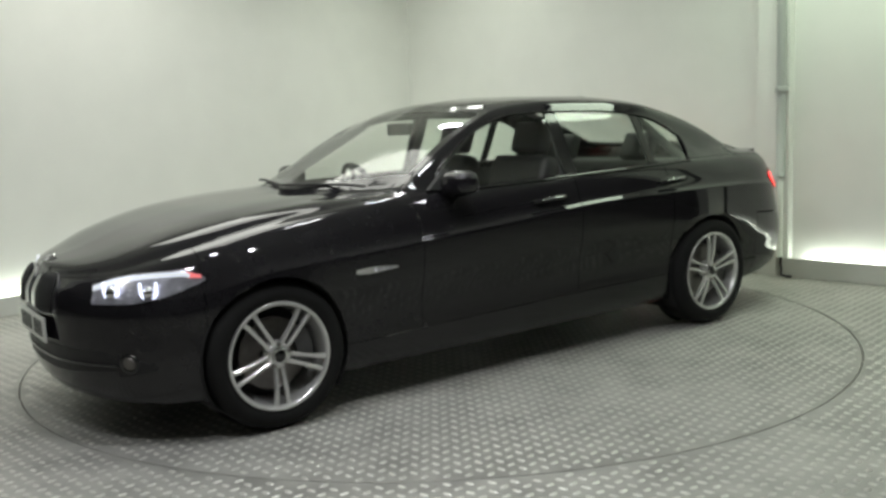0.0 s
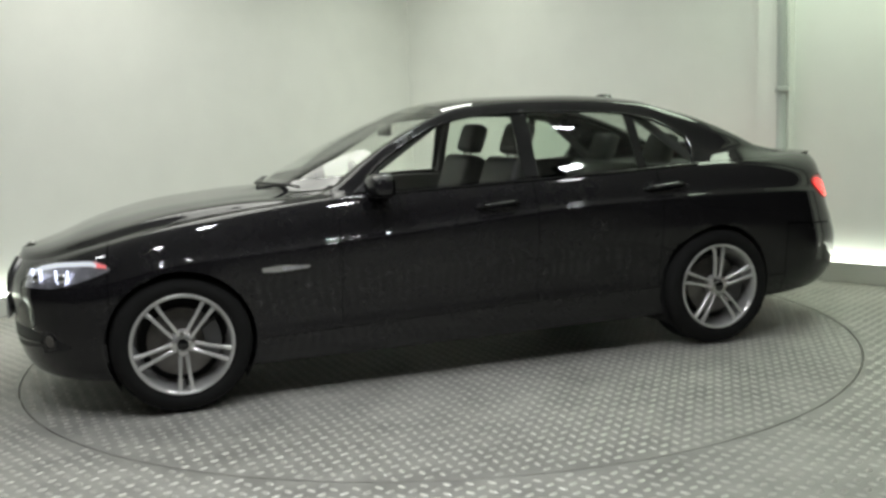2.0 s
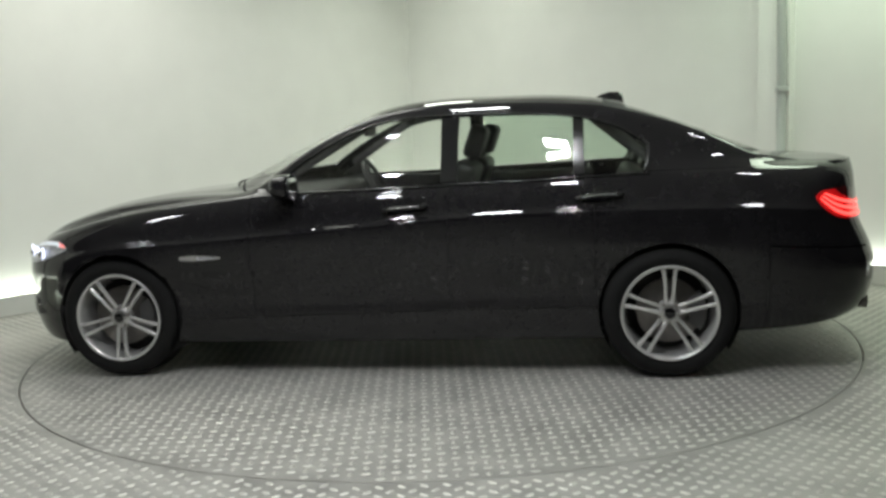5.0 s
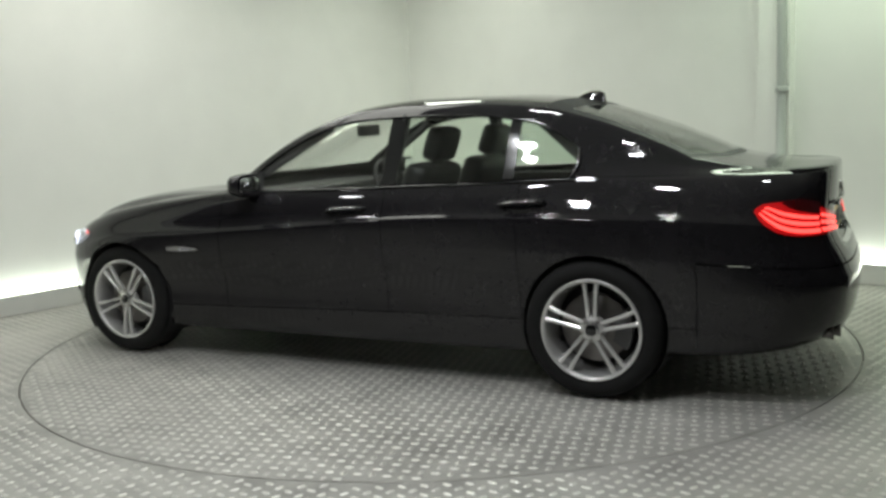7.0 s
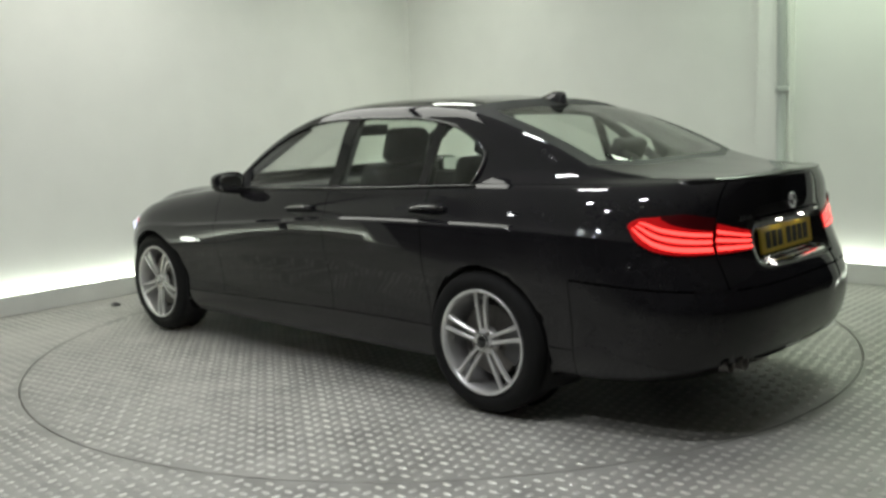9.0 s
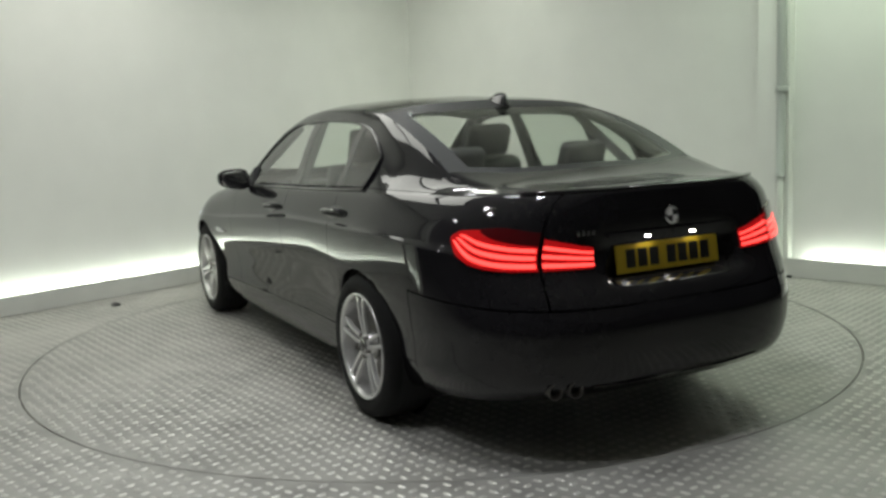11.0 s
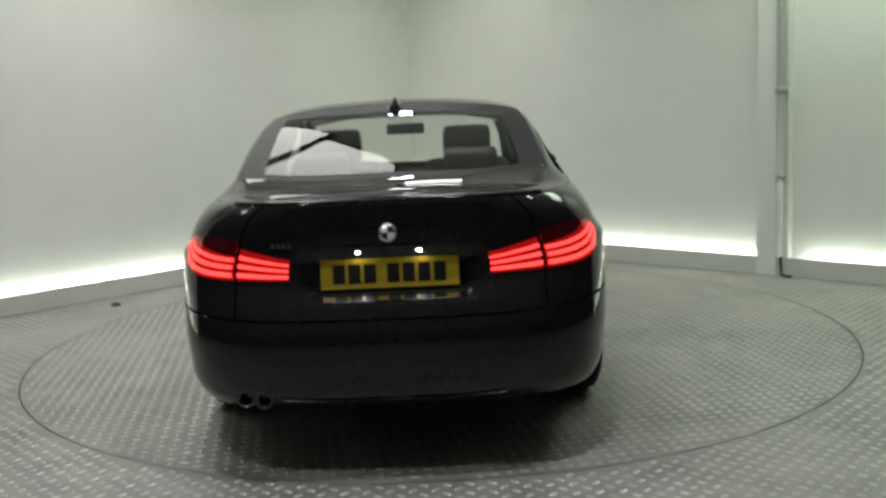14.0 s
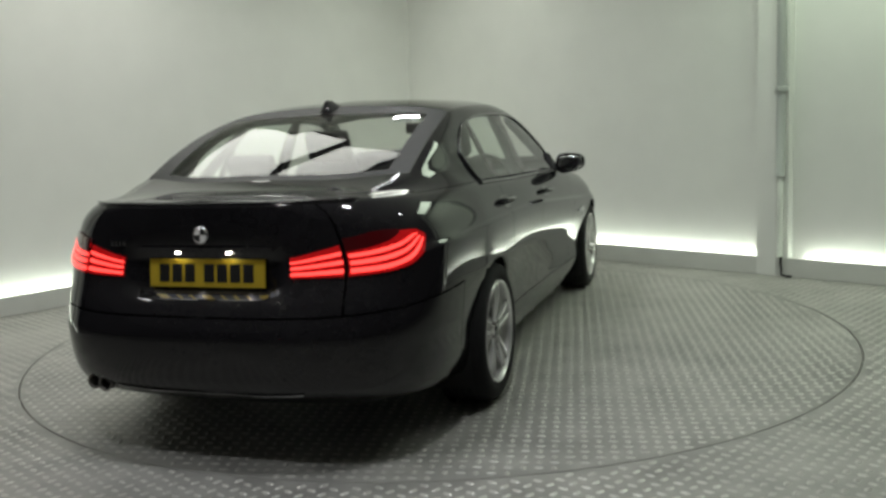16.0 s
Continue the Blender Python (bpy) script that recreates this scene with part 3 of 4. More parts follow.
SHELL, PANELS = build_shell()
MIDDLE = ("windscreen_border", "rear_window_border", "bonnet", "windscreen", "roof", "rear_window", "boot_lid", "front_bumper", "rear_bumper", "underbody")


def panel_mesh(cells, sides, flange=0.012, lift=0.0):
    bm = bmesh.new()
    for side in sides:
        made = {}

        def vert(i, j):
            if (i, j) not in made:
                p = SHELL[i, j]
                made[i, j] = bm.verts.new((p[0], p[1] * side, p[2]))
            return made[i, j]
        for i, j in cells:
            q = [vert(i, j), vert(i, j + 1), vert(i + 1, j + 1), vert(i + 1, j)]
            try:
                bm.faces.new(q if side > 0 else q[::-1])
            except ValueError:
                pass
    bmesh.ops.remove_doubles(bm, verts=bm.verts, dist=0.0004)
    bmesh.ops.dissolve_degenerate(bm, edges=bm.edges, dist=0.0002)
    bm.normal_update()
    if flange:
        rim = [e for e in bm.edges if e.is_boundary]
        made = bmesh.ops.extrude_edge_only(bm, edges=rim)["geom"]
        fresh = [g for g in made if isinstance(g, bmesh.types.BMVert)]
        old = {v: v.normal.copy() for e in rim for v in e.verts}
        for v in fresh:
            src = min((e.other_vert(v) for e in v.link_edges if e.other_vert(v) in old), key=lambda w: (w.co - v.co).length, default=None)
            if src is not None:
                v.co = v.co - old[src] * flange
        for e in rim:
            e.smooth = False
    return bm


# ---- the car: panels ----
car = new("saloon_car")
tagged(car, "glossy black four-door saloon car on the turntable", "car")
PANEL_LOOK = {"windscreen": M_GLASS, "rear_window": M_GLASS, "front_window": M_GLASS, "rear_side_window": M_GLASSR, "quarter_window": M_GLASSR,
              "window_pillar": M_GLOSS, "window_divider": M_GLOSS, "windscreen_border": M_GLOSS, "rear_window_border": M_BLACK, "underbody": M_BLACK}
PANEL_LABEL = {"windscreen": "clear raked windscreen", "rear_window": "clear sloping rear window", "front_window": "clear side window", "rear_side_window": "lightly tinted side window",
               "quarter_window": "small tinted quarter window", "window_pillar": "gloss black pillar cover", "windscreen_border": "black printed border of the windscreen", "rear_window_border": "black printed border of the rear window", "underbody": "dark plastic underbody"}
doors = {}
for _name, _cells in PANELS.items():
    is_glass = "window" in _name and "pillar" not in _name and "divider" not in _name and "border" not in _name or _name == "windscreen"
    for _sides in ((1, -1),) if _name in MIDDLE else ((1,), (-1,)):
        _bm = panel_mesh(_cells, _sides, 0.0 if is_glass or _name == "underbody" else 0.012)
        _ob = part(_name, _bm, PANEL_LOOK.get(_name, M_PAINT), car, PANEL_LABEL.get(_name, ""))
        doors[_name, _sides[0]] = _ob
        if is_glass:
            _ob.visible_shadow = False

# panes belong to the panels that carry them
for _pane, _panel in (("front_window", "front_door"), ("rear_side_window", "rear_door"), ("window_divider", "rear_door"), ("quarter_window", "rear_quarter"), ("window_pillar", "front_door")):
    for _side in (1, -1):
        doors[_pane, _side].parent = doors[_panel, _side]


# ---- points on the shell ----
def shell_at(u, z, lift=0.0, side=1):
    """The outside of the shell at station u and height z, and its normal."""
    k = int(np.clip(np.searchsorted(U, u) - 1, 0, len(U) - 2))
    t = (u - U[k]) / (U[k + 1] - U[k])
    a = GRID[k] * (1 - t) + GRID[k + 1] * t
    lo, hi = int(np.searchsorted(V, 1.9)), int(np.searchsorted(V, 12.1))
    zs = a[lo:hi, 2]
    j = int(np.clip(np.searchsorted(zs, z), 1, len(zs) - 1))
    f = np.clip((z - zs[j - 1]) / max(zs[j] - zs[j - 1], 1e-6), 0, 1)
    p = a[lo + j - 1] * (1 - f) + a[lo + j] * f
    du = GRID[k + 1, lo + j] - GRID[k, lo + j]
    dv = GRID[k, min(lo + j + 1, len(V) - 1)] - GRID[k, lo + j - 1]
    n = np.cross(dv, du)
    n = n / max(np.linalg.norm(n), 1e-9)
    if n[1] < 0 and abs(n[1]) > 0.05:
        n = -n
    if abs(n[1]) <= 0.05 and n[0] * p[0] < 0:
        n = -n
    q = p + n * lift
    return Vector((q[0], q[1] * side, q[2])), Vector((n[0], n[1] * side, n[2]))


def station_of(y, z, front):
    """The station at which the shell is y wide at height z, at one end of the car."""
    a, b = (1.7, 2.31) if front else (-1.9, -2.585)
    for _ in range(40):
        m = (a + b) / 2
        if shell_at(m, z)[0].y > y:
            a = m
        else:
            b = m
    return (a + b) / 2


def decal(u0, u1, low, high, side=1, lift=0.004, depth=0.014, nu=24, nz=8):
    """A patch that lies on the shell between two stations and two height curves (of 0 to 1), with turned-in edges."""
    bm = bmesh.new()
    g = []
    for i in range(nu + 1):
        s = i / nu
        u = u0 + (u1 - u0) * s
        z0, z1 = low(s), high(s)
        g.append([shell_at(u, z0 + (z1 - z0) * j / nz, lift, side) for j in range(nz + 1)])
    top = [[bm.verts.new(p) for p, n in col] for col in g]
    for i in range(nu):
        for j in range(nz):
            bm.faces.new((top[i][j], top[i + 1][j], top[i + 1][j + 1], top[i][j + 1]))
    border = [(i, 0) for i in range(nu)] + [(nu, j) for j in range(nz)] + [(i, nz) for i in range(nu, 0, -1)] + [(0, j) for j in range(nz, 0, -1)]
    under = [bm.verts.new(g[i][j][0] - g[i][j][1] * depth) for i, j in border]
    for k in range(len(border)):
        i, j = border[k]
        i2, j2 = border[(k + 1) % len(border)]
        f = bm.faces.new((top[i][j], under[k], under[(k + 1) % len(border)], top[i2][j2]))
        e = bm.edges.get((top[i][j], top[i2][j2]))
        if e:
            e.smooth = False
    bmesh.ops.recalc_face_normals(bm, faces=bm.faces)
    bmesh.ops.dissolve_degenerate(bm, edges=bm.edges, dist=0.0001)
    return bm


def lerp(*pts):
    f = pchip([p[0] for p in pts], [p[1] for p in pts])
    return lambda s: float(f(s))


# ---- tail lamps ----
for side in (1, -1):
    ua, ub = -2.245, -2.512
    bot, topz = lerp((0, .884), (.15, .832), (.4, .788), (.7, .771), (1, .765)), lerp((0, .898), (.15, .918), (.5, .922), (1, .902))
    lamp = part("tail_lamp", decal(ua, ub, bot, topz, side, 0.006, 0.02, 40), M_RED, car, "lit red tail lamp with glowing bars")
    part("upper_lens", decal(-2.36, ub, lerp((0, .914), (.3, .888), (1, .856)), lerp((0, .926), (.4, .929), (1, .908)), side, 0.009, 0.01, 20, 3), M_REDDARK, lamp, "dark red upper lens")
    for q, w in ((0.08, 0.12), (0.30, 0.105), (0.51, 0.095)):
        lo = lambda s, q=q: bot(.06 + .94 * s) + (topz(.06 + .94 * s) - bot(.06 + .94 * s)) * (q + .26 * (1 - s) ** 3)
        hi = lambda s, q=q, w=w: bot(.06 + .94 * s) + (topz(.06 + .94 * s) - bot(.06 + .94 * s)) * (q + w + .26 * (1 - s) ** 3)
        part("light_bar", decal(ua + .06 * (ub - ua) - .05 * q, ub + .003, lo, hi, side, 0.010, 0.006, 36, 2), M_REDGLOW, lamp, "glowing red light bar")
    ui, uj = -2.520, station_of(.38, .80, False)
    bot2, top2 = lerp((0, .765), (1, .762)), lerp((0, .884), (.6, .862), (1, .84))
    lamp = part("lid_lamp", decal(ui, uj, bot2, top2, side, 0.006, 0.02, 14, 6), M_RED, car, "lit red tail lamp in the boot lid")
    for q, w in ((0.10, 0.135), (0.39, 0.125), (0.68, 0.11)):
        lo = lambda s, q=q: bot2(s) + (top2(s) - bot2(s)) * q
        hi = lambda s, q=q, w=w: bot2(s) + (top2(s) - bot2(s)) * (q + w)
        part("light_bar", decal(ui, uj, lo, hi, side, 0.010, 0.006, 14, 2), M_REDGLOW, lamp, "glowing red light bar")

# ---- head lamps ----
for side in (1, -1):
    ua, ub = 1.79, station_of(.53, .70, True)
    bot, topz = lerp((0, .712), (.2, .682), (.45, .650), (.75, .630), (1, .628)), lerp((0, .724), (.2, .757), (.5, .752), (.8, .734), (1, .704))
    lamp = part("head_lamp", decal(ua, ub, bot, topz, side, 0.002, 0.02), M_LAMPIN, car, "bright head lamp with light rings")
    for y in (.755, .635):
        u = station_of(y, .675, True)
        c, n = shell_at(u, .676, 0.008, side)
        up = Vector((0, 0, 1))
        acr = n.cross(up).normalized()
        bm = bmesh.new()
        legs = [(-.034, .040 - .010 * k) for k in range(4)] + [(.034 * math.cos(a), .034 * math.sin(a)) for a in [math.pi * (1 + k / 14) for k in range(15)]] + [(.034, .010 + .010 * k) for k in range(4)]
        tube(bm, [c + acr * p + up * q for p, q in legs], 0.0055, 6)
        part("light_ring", bm, M_RING, lamp, "glowing white ring")
        bm = bmesh.new()
        bmesh.ops.create_uvsphere(bm, u_segments=16, v_segments=10, radius=0.026, matrix=Matrix.Translation(c - n * 0.006))
        part("projector", bm, M_CHROME, lamp)
    part("light_brow", decal(1.85, ub, lambda s: topz(.12 + .88 * s) - .024, lambda s: topz(.12 + .88 * s) - .006, side, 0.006, 0.006, 16, 2), M_BROW, lamp, "softly glowing light bar")
    part("indicator", decal(1.805, 1.86, lerp((0, .722), (1, .726)), lerp((0, .736), (1, .752)), side, 0.004, 0.006, 8, 3), M_AMBER, lamp, "red-orange side marker")
    part("lamp_lens", decal(ua, ub, bot, topz, side, 0.014, 0.0, 24, 8), M_LENS, lamp, "clear lamp cover").visible_shadow = False
    # fog lamp and lower intake
    fc, fn = shell_at(station_of(.70, .375, True), .375, 0.004, side)
    turn = Matrix.Translation(fc) @ fn.to_track_quat("Z", "Y").to_matrix().to_4x4()
    bm = bmesh.new()
    ring(bm, [(.030, .0), (.042, .004), (.045, -.002), (.045, -.02)], 28)
    bmesh.ops.transform(bm, matrix=turn @ Matrix.Rotation(radians(90), 4, "X"), verts=bm.verts)
    fog = part("fog_lamp", bm, M_GLOSS, car, "small round fog lamp")
    bm = bmesh.new()
    bmesh.ops.create_cone(bm, cap_ends=True, segments=24, radius1=.031, radius2=.024, depth=.008, matrix=turn)
    part("fog_lens", bm, M_DISC, fog, smooth=False)
    part("corner_intake", decal(2.0, 2.13, lerp((0, .345), (1, .315)), lerp((0, .36), (1, .42)), side, 0.003, 0.012, 10, 6), M_BLACK, car, "black corner intake")

# ---- grille, intake, front plate ----
for side in (1, -1):
    ua, ub = station_of(.315, .66, True), station_of(.035, .66, True)
    bot, topz = lerp((0, .585), (.2, .562), (.8, .56), (1, .575)), lerp((0, .70), (.2, .735), (.85, .73), (1, .70))
    grille = part("kidney_grille", decal(ua, ub, bot, topz, side, 0.010, 0.02, 16, 8), M_GRILLE, car, "satin chrome framed double grille")
    nb = lambda s: bot(.04 + .92 * s) + .006
    nt = lambda s: topz(.04 + .92 * s) - .006
    part("grille_backing", decal(ua + (ub - ua) * .04, ub - (ub - ua) * .05, nb, nt, side, 0.012, 0.0, 14, 6), M_BLACK, grille)
    for k in range(9):
        f = (k + 0.7) / 9.4
        us = ua + (ub - ua) * (.06 + .86 * f)
        part("grille_slat", decal(us, us + (ub - ua) * .03, lambda s, f=f: nb(f), lambda s, f=f: nt(f), side, 0.018, 0.008, 1, 4), M_BLACK, grille)
ua = station_of(.66, .36, True)
for side in (1, -1):
    part("lower_intake", decal(ua, 2.30999, lerp((0, .345), (1, .31)), lerp((0, .395), (.4, .425), (1, .425)), side, 0.003, 0.014, 20, 5), M_BLACK, car, "black lower air intake")
    part("intake_blade", decal(ua, 2.30999, lerp((0, .362), (1, .355)), lerp((0, .372), (1, .368)), side, 0.010, 0.01, 20, 2), M_GLOSS, car)


def number_plate(x, z, tilt, mat, label, facing):
    plate = new("number_plate")
    plate.parent = car
    tagged(plate, label)
    plate.matrix_basis = Matrix.Translation((x, 0, z)) @ Matrix.Rotation(radians(tilt), 4, "Y")
    bm = bmesh.new()
    box(bm, (-0.005, -0.262, -0.0565), (0.005, 0.262, 0.0565), 0.003)
    part("backing", bm, mat, plate, smooth=False)
    at = -0.212
    for w in (0.046, 0.046, 0.046, 0.046, 0.0, 0.046, 0.046, 0.046):
        if w:
            bm = bmesh.new()
            box(bm, (facing * 0.0055 - 0.001, at, -0.036), (facing * 0.0055 + 0.001, at + w, 0.036), 0.0)
            part("plain_bar", bm, M_INK, plate, smooth=False)
        at += w + 0.0125 if w else 0.03
    return plate


number_plate(-2.490, .776, 7, M_PLATE, "yellow rear number plate with dark bars", -1)
number_plate(2.312, .485, 0, M_WPLATE, "white front number plate with dark bars", 1)
for y in (.115, -.115):
    bm = bmesh.new()
    box(bm, (-2.514, y - .008, .857), (-2.498, y + .008, .863), .002)
    part("plate_lamp", bm, M_PLATE_LAMP, car, "small white lit lamp above the plate", smooth=False)
# recess trim round the rear plate, badge, handle lip
for side in (1, -1):
    u1 = station_of(.30, .66, False)
    part("plate_trim", decal(u1, -2.58499, lerp((0, .700), (.12, .684), (1, .680)), lerp((0, .706), (.12, .695), (1, .691)), side, 0.006, 0.02, 16, 2), M_CHROME, car, "thin chrome strip under the plate")
    part("handle_strip", decal(station_of(.31, .875, False), -2.58499, lerp((0, .869), (1, .866)), lerp((0, .884), (1, .884)), side, 0.016, 0.03, 16, 2), M_PAINT, car, "body-coloured handle strip above the plate")
    part("bumper_strip", decal(station_of(.42, .30, False), -2.58499, lerp((0, .312), (1, .30)), lerp((0, .320), (1, .309)), side, 0.006, 0.012, 16, 2), M_CHROME, car, "thin bright strip on the rear bumper")


def disc_badge(at, normal, r):
    q = Vector(normal).to_track_quat("Z", "Y").to_matrix().to_4x4()
    base = Matrix.Translation(at) @ q
    bm = bmesh.new()
    bmesh.ops.create_cone(bm, cap_ends=True, segments=32, radius1=r, radius2=r * 0.93, depth=0.008, matrix=base)
    b = part("badge", bm, M_CHROME, car, "small round badge with pale and dark quarters")
    for k in range(4):
        bm = bmesh.new()
        arc = [(0, 0)] + [(math.cos(a) * r * .72, math.sin(a) * r * .72) for a in [math.pi / 2 * (k + i / 8) for i in range(9)]]
        prism(bm, arc, 0.003, 0.0058, lambda a, c, h: base @ Vector((a, c, h)))
        part("quarter", bm, M_WPLATE if k % 2 else M_INK, b, smooth=False)


disc_badge((-2.514, 0, .932), (-1, 0, .1), 0.037)
disc_badge((2.215, 0, .775), (.5, 0, .86), 0.041)
# model lettering beside the badge, too small to read
for k in range(4):
    bm = bmesh.new()
    p, n = shell_at(station_of(.435 - .021 * k, .895, False), .895, 0.003, 1)
    box(bm, (p.x - .003, p.y - .007, .886), (p.x + .003, p.y + .007, .904), 0.001)
    part("lettering_bar", bm, M_CHROME, car, "small chrome model lettering, unreadable", smooth=False)

# ---- boot lip, exhausts ----
bm = bmesh.new()
pts = []
for k in range(41):
    a = -1 + 2 * k / 40
    p = row_point(12, np.array([station_of(.60 * abs(a) + .002, 1.04, False)]))[0]
    pts.append(Vector((p[0] + .006, .60 * a, p[2] - .004)))
loops = []
for p in pts:
    loops.append([bm.verts.new(p + Vector(o)) for o in ((.07, 0, .004), (.03, 0, .010), (-.004, 0, .014), (-.010, 0, .009), (.004, 0, -.012), (.06, 0, -.012))])
for a, b in zip(loops, loops[1:]):
    for k in range(6):
        bm.faces.new((a[k], a[(k + 1) % 6], b[(k + 1) % 6], b[k]))
bm.faces.new(loops[0])
bm.faces.new(loops[-1])
bmesh.ops.recalc_face_normals(bm, faces=bm.faces)
part("boot_lip", bm, M_PAINT, car)
for y in (.572, .497):
    bm = bmesh.new()
    back = shell_at(station_of(y, .33, False), .33)[0].x
    ring(bm, [(.027, .10), (.029, -.02), (.032, -.03), (.032, -.034), (.028, -.034), (.025, -.02), (.025, .08)], 24)
    bmesh.ops.transform(bm, matrix=Matrix.Translation((back + .030, y, .312)) @ Matrix.Rotation(radians(-90), 4, "Z"), verts=bm.verts)
    part("exhaust_pipe", bm, M_DISC, car, "dark steel twin exhaust tip")

# ---- side vent, handles, mirrors, mouldings ----
for side in (1, -1):
    vent = part("side_vent", decal(.86, 1.09, lerp((0, .658), (.7, .648), (1, .652)), lerp((0, .668), (.6, .678), (1, .672)), side, 0.007, 0.012, 14, 3), M_CHROME, car, "bright side vent behind the wheel")
    part("turn_lamp", decal(.89, .99, lerp((0, .660), (1, .655)), lerp((0, .667), (1, .669)), side, 0.011, 0.004, 8, 2), M_LAMPIN, vent)
    for x, z in ((-.15, .893), (-1.145, .925)):
        handle = new("door_handle")
        handle.parent = car
        tagged(handle, "body-coloured pull handle with a bright edge")
        pts = []
        for k in range(15):
            s = k / 14
            p, n = shell_at(x + .115 - .23 * s, z + .012 * s - .006, 0.004 + .036 * math.sin(math.pi * s) ** .6, side)
            pts.append(p)
        bm = bmesh.new()
        tube(bm, pts, 0.0125, 10)
        part("grip", bm, M_PAINT, handle)
        part("bowl", decal(x + .09, x - .09, lerp((0, z - .022), (.5, z - .034), (1, z - .012)), lerp((0, z + .016), (.5, z + .030), (1, z + .026)), side, 0.0015, 0.004, 12, 6), M_GLOSS, handle)
        bm = bmesh.new()
        tube(bm, [p + Vector((0, side * .011, .004)) for p in pts[2:13]], 0.003, 6)
        part("bright_edge", bm, M_CHROME, handle)
    # waist moulding under the windows
    bm = bmesh.new()
    pts = []
    for k in range(60):
        u = .55 - 1.95 * k / 59
        z = float(ROW_Z[12](u)) - .010
        pts.append(shell_at(u, z, .004, side)[0])
    tube(bm, pts, .007, 6)
    part("waist_moulding", bm, M_GLOSS, car, "gloss black moulding under the windows")
    # frame over the windows
    bm = bmesh.new()
    pts = []
    for k in range(60):
        u = .52 - 1.905 * k / 59
        p = row_point(13, np.array([u]))[0]
        pts.append(Vector((p[0], (p[1] + .004) * side, p[2])))
    # it turns down behind the quarter window
    top, low = row_point(13, np.array([-1.385]))[0], row_point(12, np.array([-1.385]))[0]
    for k in range(1, 12):
        s = k / 11
        q = top * (1 - s) + low * s
        pts.append(Vector((q[0] - .020 * math.sin(math.pi * s) + .016 * s, (q[1] + .005) * side, q[2])))
    tube(bm, pts, .008, 6)
    part("window_surround", bm, M_GLOSS, car, "gloss black window surround")
    # wing mirror
    mirror = new("wing_mirror")
    mirror.parent = car
    tagged(mirror, "black door mirror on a short arm")
    bm = bmesh.new()
    bmesh.ops.create_uvsphere(bm, u_segments=28, v_segments=18, radius=1.0)
    for v in bm.verts:
        q = v.co
        sq = lambda w, e: math.copysign(abs(w) ** e, w)
        x, y, z = sq(q.x, .75), sq(q.y, .62), sq(q.z, .68)
        x = max(x, -.45)
        v.co = Vector((.475 + x * (.080 - .02 * y), side * (.940 + y * .096), 1.030 + z * (.064 - .012 * y) + .006 * y))
    part("housing", bm, M_PAINT, mirror)
    bm = bmesh.new()
    bmesh.ops.create_uvsphere(bm, u_segments=24, v_segments=14, radius=1.0)
    for v in bm.verts:
        q = v.co
        sq = lambda w, e: math.copysign(abs(w) ** e, w)
        v.co = Vector((.431 + q.x * .004, side * (.940 + sq(q.y, .6) * .080), 1.030 + sq(q.z, .65) * .048))
    part("mirror_glass", bm, M_MIRROR, mirror, "mirror glass")
    bm = bmesh.new()
    tube(bm, [Vector((.50, side * y, z)) for y, z in ((.80, 1.0), (.83, 1.0), (.86, .999), (.90, 1.005))], .028, 10)
    part("arm", bm, M_BLACK, mirror)
    bm = bmesh.new()
    prism(bm, [(.60, 1.0), (.44, .995), (.46, 1.10)], .80, .83, lambda a, b, c: Vector((a, side * (c - (b - 1.0) * .35), b)))
    bmesh.ops.recalc_face_normals(bm, faces=bm.faces)
    part("mirror_foot", bm, M_BLACK, mirror, smooth=False)

# aerial fin, wipers
bm = bmesh.new()
prof = [(-1.155, 0), (-1.19, .022), (-1.235, .044), (-1.285, .056), (-1.308, .052), (-1.318, 0)]
sec = []
for x, h in prof:
    z0 = float(ROW_Z[16](x)) - .004
    w = .030 * (1 if h == 0 else 1)
    sec.append([bm.verts.new((x, -w, z0)), bm.verts.new((x, -w * .45, z0 + h * .6)), bm.verts.new((x, -.004, z0 + h)), bm.verts.new((x, .004, z0 + h)), bm.verts.new((x, w * .45, z0 + h * .6)), bm.verts.new((x, w, z0))])
for a, b in zip(sec, sec[1:]):
    for k in range(5):
        bm.faces.new((a[k], a[k + 1], b[k + 1], b[k]))
bmesh.ops.recalc_face_normals(bm, faces=bm.faces)
part("aerial_fin", bm, M_PAINT, car, "small black roof aerial fin")
for y0, y1, xe in ((.62, -.02, .86), (-.02, -.60, .93)):
    bm = bmesh.new()
    pts = []
    for k in range(13):
        s = k / 12
        y = y0 + (y1 - y0) * s
        x = .80 + .19 * (1 - (abs(y) / .7) ** 2) - .03 * math.sin(math.pi * s)
        z = float(np.interp(abs(y), [0, .38, .70], [float(ROW_Z[16](x)), float(ROW_Z[15](x)), float(ROW_Z[14](x)) + .01]))
        pts.append(Vector((x, y, z + .018)))
    tube(bm, pts, .007, 6)
    part("wiper", bm, M_BLACK, car, "black windscreen wiper")
bm = bmesh.new()
loops = []
for k in range(31):
    y = -.70 + 1.40 * k / 30
    f = 1 - (abs(y) / .74) ** 2
    x = .70 + .30 * f
    z = float(np.interp(abs(y), [0, .38, .74], [1.0, .995, .985]))
    loops.append([bm.verts.new((x + .035, y, z - .012)), bm.verts.new((x - .03, y, z + .004)), bm.verts.new((x - .03, y, z - .05)), bm.verts.new((x + .035, y, z - .05))])
for a, b in zip(loops, loops[1:]):
    for k in range(4):
        bm.faces.new((a[k], a[(k + 1) % 4], b[(k + 1) % 4], b[k]))
bmesh.ops.recalc_face_normals(bm, faces=bm.faces)
